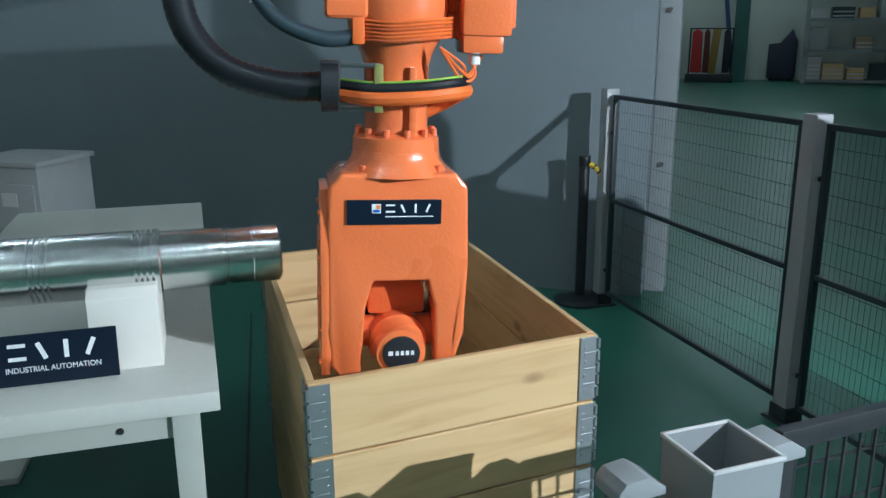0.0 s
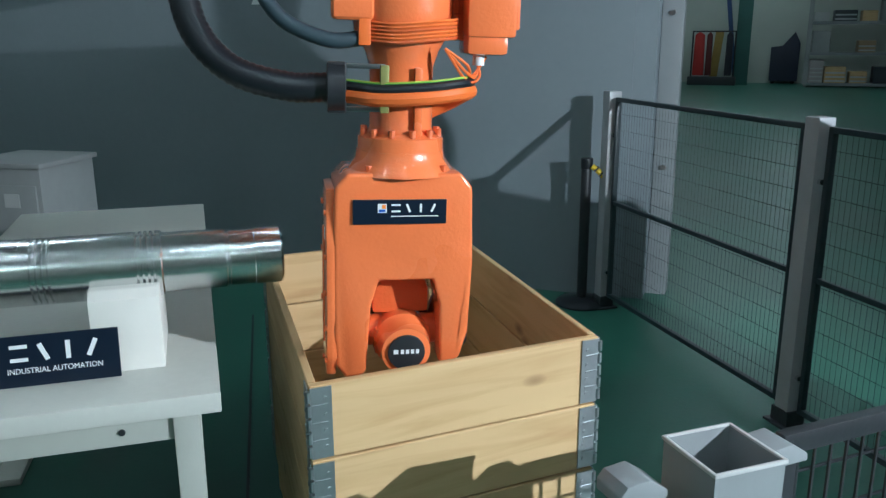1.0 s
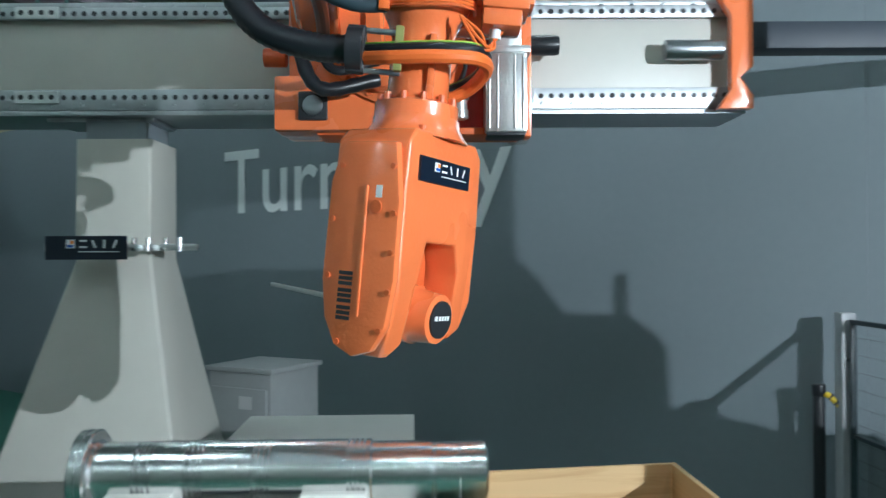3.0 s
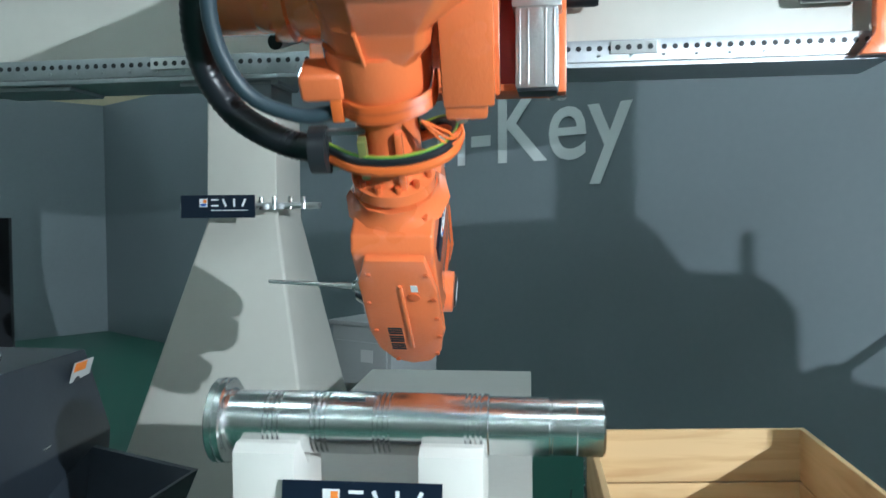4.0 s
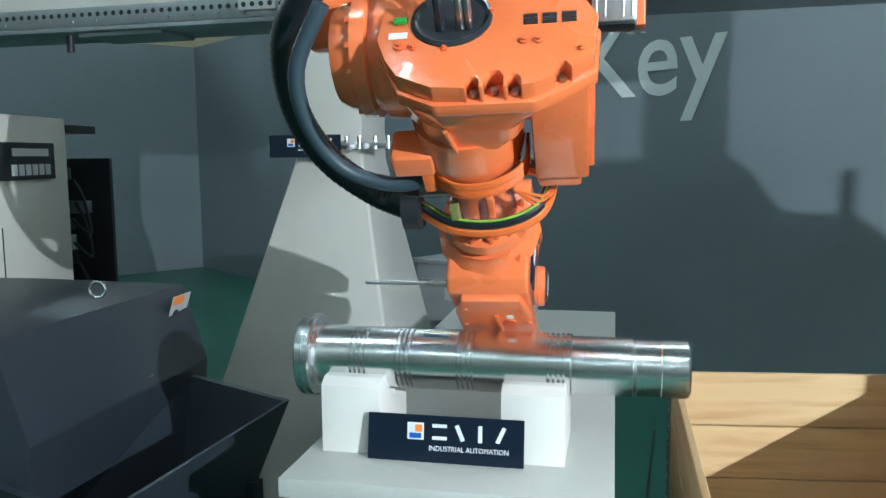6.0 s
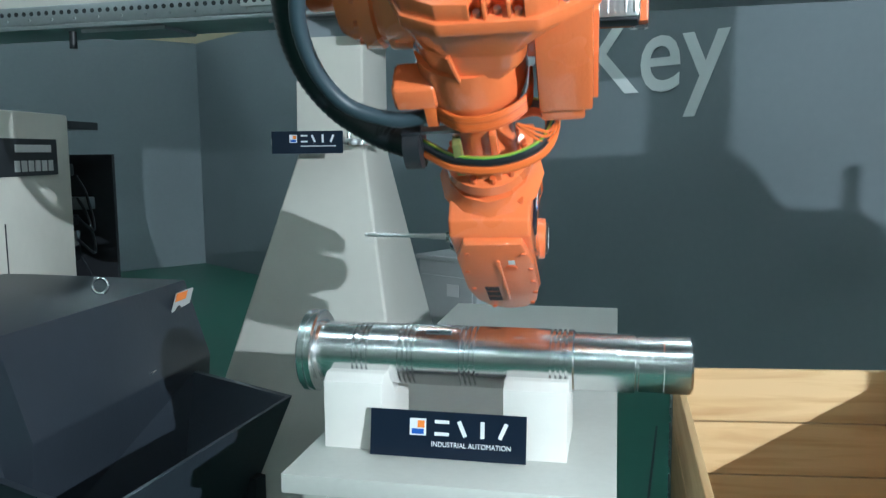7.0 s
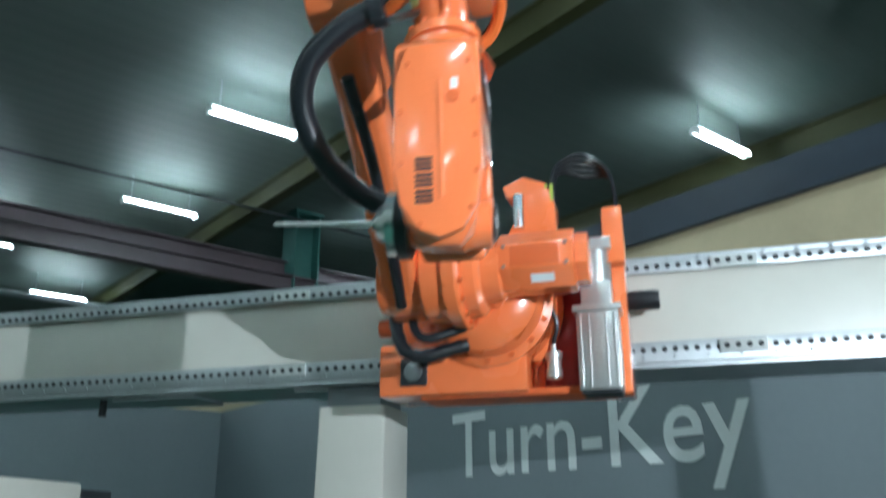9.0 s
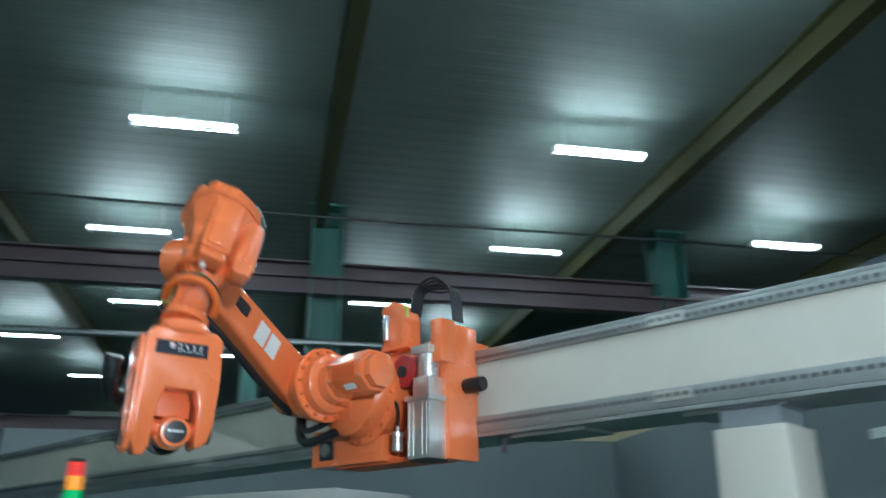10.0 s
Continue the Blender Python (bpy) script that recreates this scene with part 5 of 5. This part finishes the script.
    # main hose, its clamp and the ring of leads round the tube
    hose = part("main_hose", bm_tube([(0.0, 0.0, 0.0), (-0.12, 0.0, 0.0), (-0.26, 0.01, 0.04), (-0.35, 0.03, 0.14), (-0.375, 0.06, 0.28), (-0.345, 0.10, 0.42), (-0.27, 0.16, 0.52), (-0.17, 0.21, 0.56), (-0.07, 0.23, 0.52)], 0.038, 14, 14, 0.035), BLACK, ob, "thick black corrugated hose")
    part("second_hose", bm_tube([(-0.10, -0.08, 0.290), (-0.20, -0.09, 0.285), (-0.32, -0.08, 0.34), (-0.38, -0.05, 0.46), (-0.38, 0.0, 0.60), (-0.30, 0.08, 0.72)], 0.020, 10, 12, 0.02), mat("blue_grey_rubber", (0.035, 0.055, 0.07), 0.45, spread=0.1), fore, "thinner dark hose")
    cl = part("hose_clamp", merged(bm_lathe([(-0.20, 0.046), (-0.198, 0.062), (-0.155, 0.062), (-0.153, 0.046)], 28, "x"), bm_box(0.05, 0.04, 0.13, (-0.175, 0.0, 0.0), 0.006)), BLACKM, fore, "black hose clamp", at=pose(0, -0.07, 0.165))
    for z in (-0.055, 0.055):
        part("clamp_strap", bm_box(0.10, 0.02, 0.012, (-0.10, 0.0, z), 0.002), STEEL_DK, cl)
    part("clamp_plate", bm_box(0.022, 0.03, 0.12, (-0.055, -0.045, 0.0), 0.003), mat("olive_plate", (0.30, 0.30, 0.10), 0.4, 0.4), cl, "small yellow-green clip plate")
    for r, mt, z, w in ((0.020, ORANGEWIRE, 0.145, 0), (0.014, BLACK, 0.168, 1), (0.0032, YELLOWWIRE, 0.184, 2), (0.0042, GREENWIRE, 0.180, 3)):
        part("ring_lead", bm_tube([(-0.15, -0.07, z), (-0.06, -0.125, z - 0.004), (0.06, -0.140, z + 0.004), (0.155, -0.10, z + 0.014), (0.185, 0.0, z + 0.010), (0.14, 0.09, z - 0.03), (0.06, 0.11, z - 0.07)], r, 10, 10), mt, fore, "lead curled round the forearm tube")

    # wrist: origin at the forearm flange, z up, the tool on +y, the fork's face on -y
    wr = part("wrist", rounded_tips(merged(
        bm_lathe([(-0.062, 0.152), (-0.040, 0.136), (-0.022, 0.124), (0.0, 0.122)], 12, "z"),
        bm_prism([(-0.186, -0.088), (-0.152, -0.052), (0.150, -0.052), (0.182, -0.088), (0.190, -0.30), (0.183, -0.50), (0.165, -0.585), (0.125, -0.615), (0.108, -0.60), (0.100, -0.42), (0.080, -0.345), (-0.068, -0.345), (-0.090, -0.42), (-0.098, -0.62), (-0.110, -0.655), (-0.150, -0.655), (-0.182, -0.60), (-0.190, -0.48), (-0.190, -0.40), (-0.190, -0.18)], 0.235, 0.020, seg=3))), ORANGE, ob)
    part("left_cover", bm_prism([(-0.092, -0.095), (0.078, -0.095), (0.112, -0.20), (0.117, -0.46), (0.100, -0.56), (0.060, -0.63), (0.0, -0.655), (-0.06, -0.635), (-0.10, -0.57), (-0.116, -0.45), (-0.115, -0.25)], 0.030, 0.011, axis="x", at=(-0.195, 0, 0)), ORANGE, wr, "smooth orange side cover")
    part("cover_rib", bm_box(0.012, 0.012, 0.34, (-0.209, -0.01, -0.38), 0.004), ORANGE, wr)
    for y, z in ((-0.095, -0.16), (-0.108, -0.28), (-0.108, -0.38), (-0.108, -0.48), (-0.09, -0.58), (0.08, -0.16), (0.10, -0.3), (0.10, -0.45), (0.05, -0.62)):
        part("cover_bolt", bm_cyl(0.008, 0.006, (-0.211, y * 0.94, z), "x", 8), ORANGE_DK, wr)
    for k in range(3):
        part("name_bar", merged(*[bm_box(0.003, 0.045, 0.010, (-0.2095, 0.035, -0.44 - k * 0.045 - q * 0.0135)) for q in range(3)]), BLACKM, wr, smooth=0)
    part("small_label", bm_box(0.003, 0.020, 0.032, (-0.2092, -0.05, -0.225)), WHITE, wr, smooth=0)
    part("plug", bm_cyl(0.018, 0.008, (-0.210, -0.045, -0.265), "x", 16), ORANGE_DK, wr)
    for x in (-0.095, -0.03, 0.05, 0.105):
        part("shoulder_bolt", bm_cyl(0.010, 0.03, (x, -0.088, -0.05), "z", 8), ORANGE_DK, wr)
    sp = maker_sign(wr, -0.140, -0.186, 0.250, 0.066, -0.1205, True)
    part("fork_pocket", bm_prism([(-0.075, -0.40), (-0.055, -0.345), (0.065, -0.345), (0.085, -0.40), (0.085, -0.47), (-0.075, -0.47)], 0.10, 0.01, at=(0.0, 0.03, 0)), ORANGE_DK, wr)
    tilt = pose(0.008, 0, -0.540, 4)
    gear = part("tool_gearbox", merged(bm_lathe([(-0.128, 0.050), (-0.124, 0.068), (-0.06, 0.074), (-0.05, 0.082), (0.06, 0.082), (0.10, 0.070), (0.13, 0.066)], 40, "y"), bm_box(0.165, 0.12, 0.085, (0.0, 0.0, 0.0), 0.02)), ORANGE, wr, at=tilt)
    part("end_disc", bm_cyl(0.052, 0.010, (0, -0.129, 0), "y", 36, bevel=0.003), BLACKM, gear, "black round end cap with plain white mark")
    part("disc_mark", merged(bm_box(0.013, 0.002, 0.012, (-0.030, -0.135, 0.004)), *[bm_box(0.009, 0.002, 0.012, (-0.012 + k * 0.014, -0.135, 0.004)) for k in range(4)]), WHITE, gear, smooth=0)
    part("clamp_ring", bm_lathe([(0.10, 0.080), (0.104, 0.100), (0.135, 0.102), (0.138, 0.080)], 40, "y"), BLACK, gear, "black sealing ring")
    part("tool_flange", bm_lathe([(0.13, 0.080), (0.14, 0.092), (0.165, 0.092), (0.17, 0.064), (0.20, 0.045), (0.205, 0.022), (0.215, 0.018)], 40, "y"), STEEL, gear, "bright steel tool flange")
    part("tool_pin", bm_lathe([(0.205, 0.010), (0.27, 0.010), (0.272, 0.0075), (0.50, 0.0065), (0.505, 0.002)], 16, "y"), ALU, gear, "thin steel gripping pin")
    part("fork_pin", bm_cyl(0.045, 0.40, (0, 0, 0), "x", 28, bevel=0.006), ORANGE_DK, wr, at=pose(0, 0, -0.525))
    part("side_disc", bm_cyl(0.055, 0.012, (0.190, 0, -0.525), "x", 32, bevel=0.003), BLACKM, wr, "black round side cap")
    return ob, tur, arm, fore, wr, hose


robot, turret, lower_arm, forearm, wrist, main_hose = build_robot()
HEAD = 0.90      # size of forearm and wrist


def resized(ob, k):
    ob.data.transform(Matrix.Scale(k, 4))
    for child in ob.children:
        child.matrix_basis.translation = child.matrix_basis.translation * k
        resized(child, k)


for limb in (forearm, wrist, main_hose):
    resized(limb, HEAD)

# seconds, carriage along the beam, wrist flange x y z, fork tip x y z, wrist turn
ARM = [
    (0.0, 2.290, -0.128, 2.207, 1.454, -0.150, 2.206, 0.794, 10),
    (1.0, 2.290, -0.122, 2.227, 1.456, -0.143, 2.226, 0.797, 11),
    (1.2, 2.290, -0.114, 2.223, 1.529, -0.141, 2.221, 0.869, 13),
    (1.4, 2.290, -0.097, 2.253, 1.621, -0.134, 2.251, 0.962, 15),
    (1.6, 2.290, -0.079, 2.283, 1.711, -0.128, 2.280, 1.053, 20),
    (1.8, 2.290, -0.100, 2.367, 1.798, -0.147, 2.365, 1.139, 23),
    (2.0, 2.290, -0.108, 2.314, 1.896, -0.165, 2.311, 1.238, 26),
    (2.5, 2.050, -0.362, 2.253, 2.026, -0.432, 2.245, 1.368, 49),
    (3.0, 1.775, -0.652, 2.176, 2.137, -0.706, 2.159, 1.479, 73),
    (3.2, 1.670, -0.762, 2.140, 2.147, -0.791, 2.130, 1.488, 84),
    (4.3, 1.380, -1.047, 2.048, 1.721, -1.202, 2.459, 1.229, 110),
    (4.5, 1.370, -1.018, 2.062, 1.677, -1.163, 2.469, 1.178, 110),
    (5.0, 1.370, -1.012, 2.066, 1.607, -1.160, 2.449, 1.091, 110),
    (5.5, 1.370, -1.003, 2.070, 1.557, -1.139, 2.446, 1.032, 110),
    (6.8, 1.370, -1.012, 2.065, 1.655, -1.158, 2.455, 1.142, 110),
    (7.0, 1.370, -1.005, 2.069, 1.714, -1.158, 2.469, 1.212, 110),
    (7.5, 1.370, -1.006, 2.068, 1.923, -1.188, 2.528, 1.486, 111),
    (8.0, 1.370, -1.007, 2.068, 2.142, -1.203, 2.550, 1.736, 112),
    (8.5, 1.370, -1.046, 2.041, 2.779, -1.028, 2.050, 2.120, 112),
    (8.7, 1.340, -0.999, 1.833, 3.070, -0.964, 1.851, 2.411, 113),
    (9.0, 1.240, -1.063, 1.813, 3.081, -1.052, 1.820, 2.421, 113),
    (9.2, 0.900, -1.424, 1.724, 3.048, -1.394, 1.748, 2.389, 106),
    (9.4, 0.320, -1.805, 1.491, 2.943, -1.796, 1.502, 2.283, 98),
    (9.6, -0.350, -2.490, 1.338, 2.920, -2.485, 1.348, 2.260, 93),
    (9.8, -1.070, -3.120, 1.109, 2.858, -3.109, 1.139, 2.198, 90),
    (10.0, -1.745, -4.042, 1.043, 2.854, -4.047, 1.021, 2.195, 88),
]

HOUSING_TURN = [(0.0, 8), (2.0, 10), (3.2, 15), (4.3, 20), (8.0, 20), (9.0, 18), (9.3, 4), (9.5, -4), (10.0, 2)]
HOSE_SPIN = [(0.0, 0), (3.2, 0), (4.3, -28), (8.0, -28), (8.5, 0), (9.0, 0), (9.4, 0), (10.0, 0)]
HOSE_SWING = [(0.0, 0), (8.0, 0), (8.5, -70), (8.7, -100), (9.0, -125), (9.4, -170), (10.0, -175)]   # the loop swings down as the arm folds


def lerp(table, t):
    for (a, va), (b, vb) in zip(table, table[1:]):
        if t <= b:
            return va + (vb - va) * max(0.0, (t - a) / (b - a))
    return table[-1][1]


def axis_pose(origin, up, turn):
    """z along up; y turned to the left of the world's y by turn degrees."""
    z = up.normalized()
    y = Vector((-math.sin(radians(turn)), math.cos(radians(turn)), 0))
    x = y.cross(z).normalized()
    y = z.cross(x)
    return Matrix(((x.x, y.x, z.x, origin.x), (x.y, y.y, z.y, origin.y), (x.z, y.z, z.z, origin.z), (0, 0, 0, 1)))


def arm_pose(origin, reach, base):
    """z along the arm; y, the pin's axis, near the carriage's -x."""
    z = reach.normalized()
    y = -(base.to_3x3() @ Vector((1, 0, 0)))
    x = y.cross(z).normalized()
    y = z.cross(x)
    return Matrix(((x.x, y.x, z.x, origin.x), (x.y, y.y, z.y, origin.y), (x.z, y.z, z.z, origin.z), (0, 0, 0, 1)))


def motions():
    rows = {k: [] for k in ("robot", "arm", "forearm", "wrist", "hose")}
    for t, s, jx, jy, jz, tx, ty, tz, turn in ARM:
        base = BEAM @ pose(s - 0.5, 0, 2.665)
        inv = base.inverted()
        eye = Vector((0, 0, EYE))
        j, tip = eye + (Vector((jx, jy, jz)) - eye) * HEAD, eye + (Vector((tx, ty, tz)) - eye) * HEAD
        up = (j - tip).normalized()
        lean = math.acos(up.z)
        level = Vector((up.x, up.y, 0)).normalized()
        up_wrist = up
        if lean > 0.3:      # the forearm points away from the camera's side, the wrist a little flatter still
            up = Vector((0.232, -0.709, 0.666))
            up_wrist = level * math.sin(1.05) + Vector((0, 0, math.cos(1.05)))
            up_wrist = (up_wrist - Vector((0.89, 0.45, 0)) * 0.05).normalized()
        if t > 8.9:         # the forearm leans back towards the beam
            up = (up + Vector((-0.71, 0.70, 0)) * lerp([(8.9, 0.0), (9.2, 0.46), (9.6, 0.64), (10.0, 0.36)], t)).normalized()
        ht = lerp(HOUSING_TURN, t)
        fore_m = axis_pose(j, up, ht)
        wrist_m = axis_pose(j, up_wrist, turn)
        swing = lerp(HOSE_SWING, t)
        hose_m = fore_m @ pose(-0.18 * HEAD, -0.07 * HEAD, 0.165 * HEAD, 0, swing * 0.19) @ pose(0, 0, 0, 0, 0, lerp(HOSE_SPIN, t)) @ pose(0, 0, 0, swing)
        elbow = fore_m @ (Vector((-0.36, 0.075, 0.565)) * HEAD)
        shoulder = base @ Vector((-0.265, -0.68, 0.04))
        arm_m = arm_pose(shoulder, elbow - shoulder, base)
        rows["robot"].append((t, base))
        rows["hose"].append((t, inv @ hose_m))
        rows["arm"].append((t, inv @ arm_m))
        rows["forearm"].append((t, inv @ fore_m))
        rows["wrist"].append((t, inv @ wrist_m))
    walk(robot, rows["robot"])
    walk(lower_arm, rows["arm"])
    walk(forearm, rows["forearm"])
    walk(wrist, rows["wrist"])
    walk(main_hose, rows["hose"])


motions()
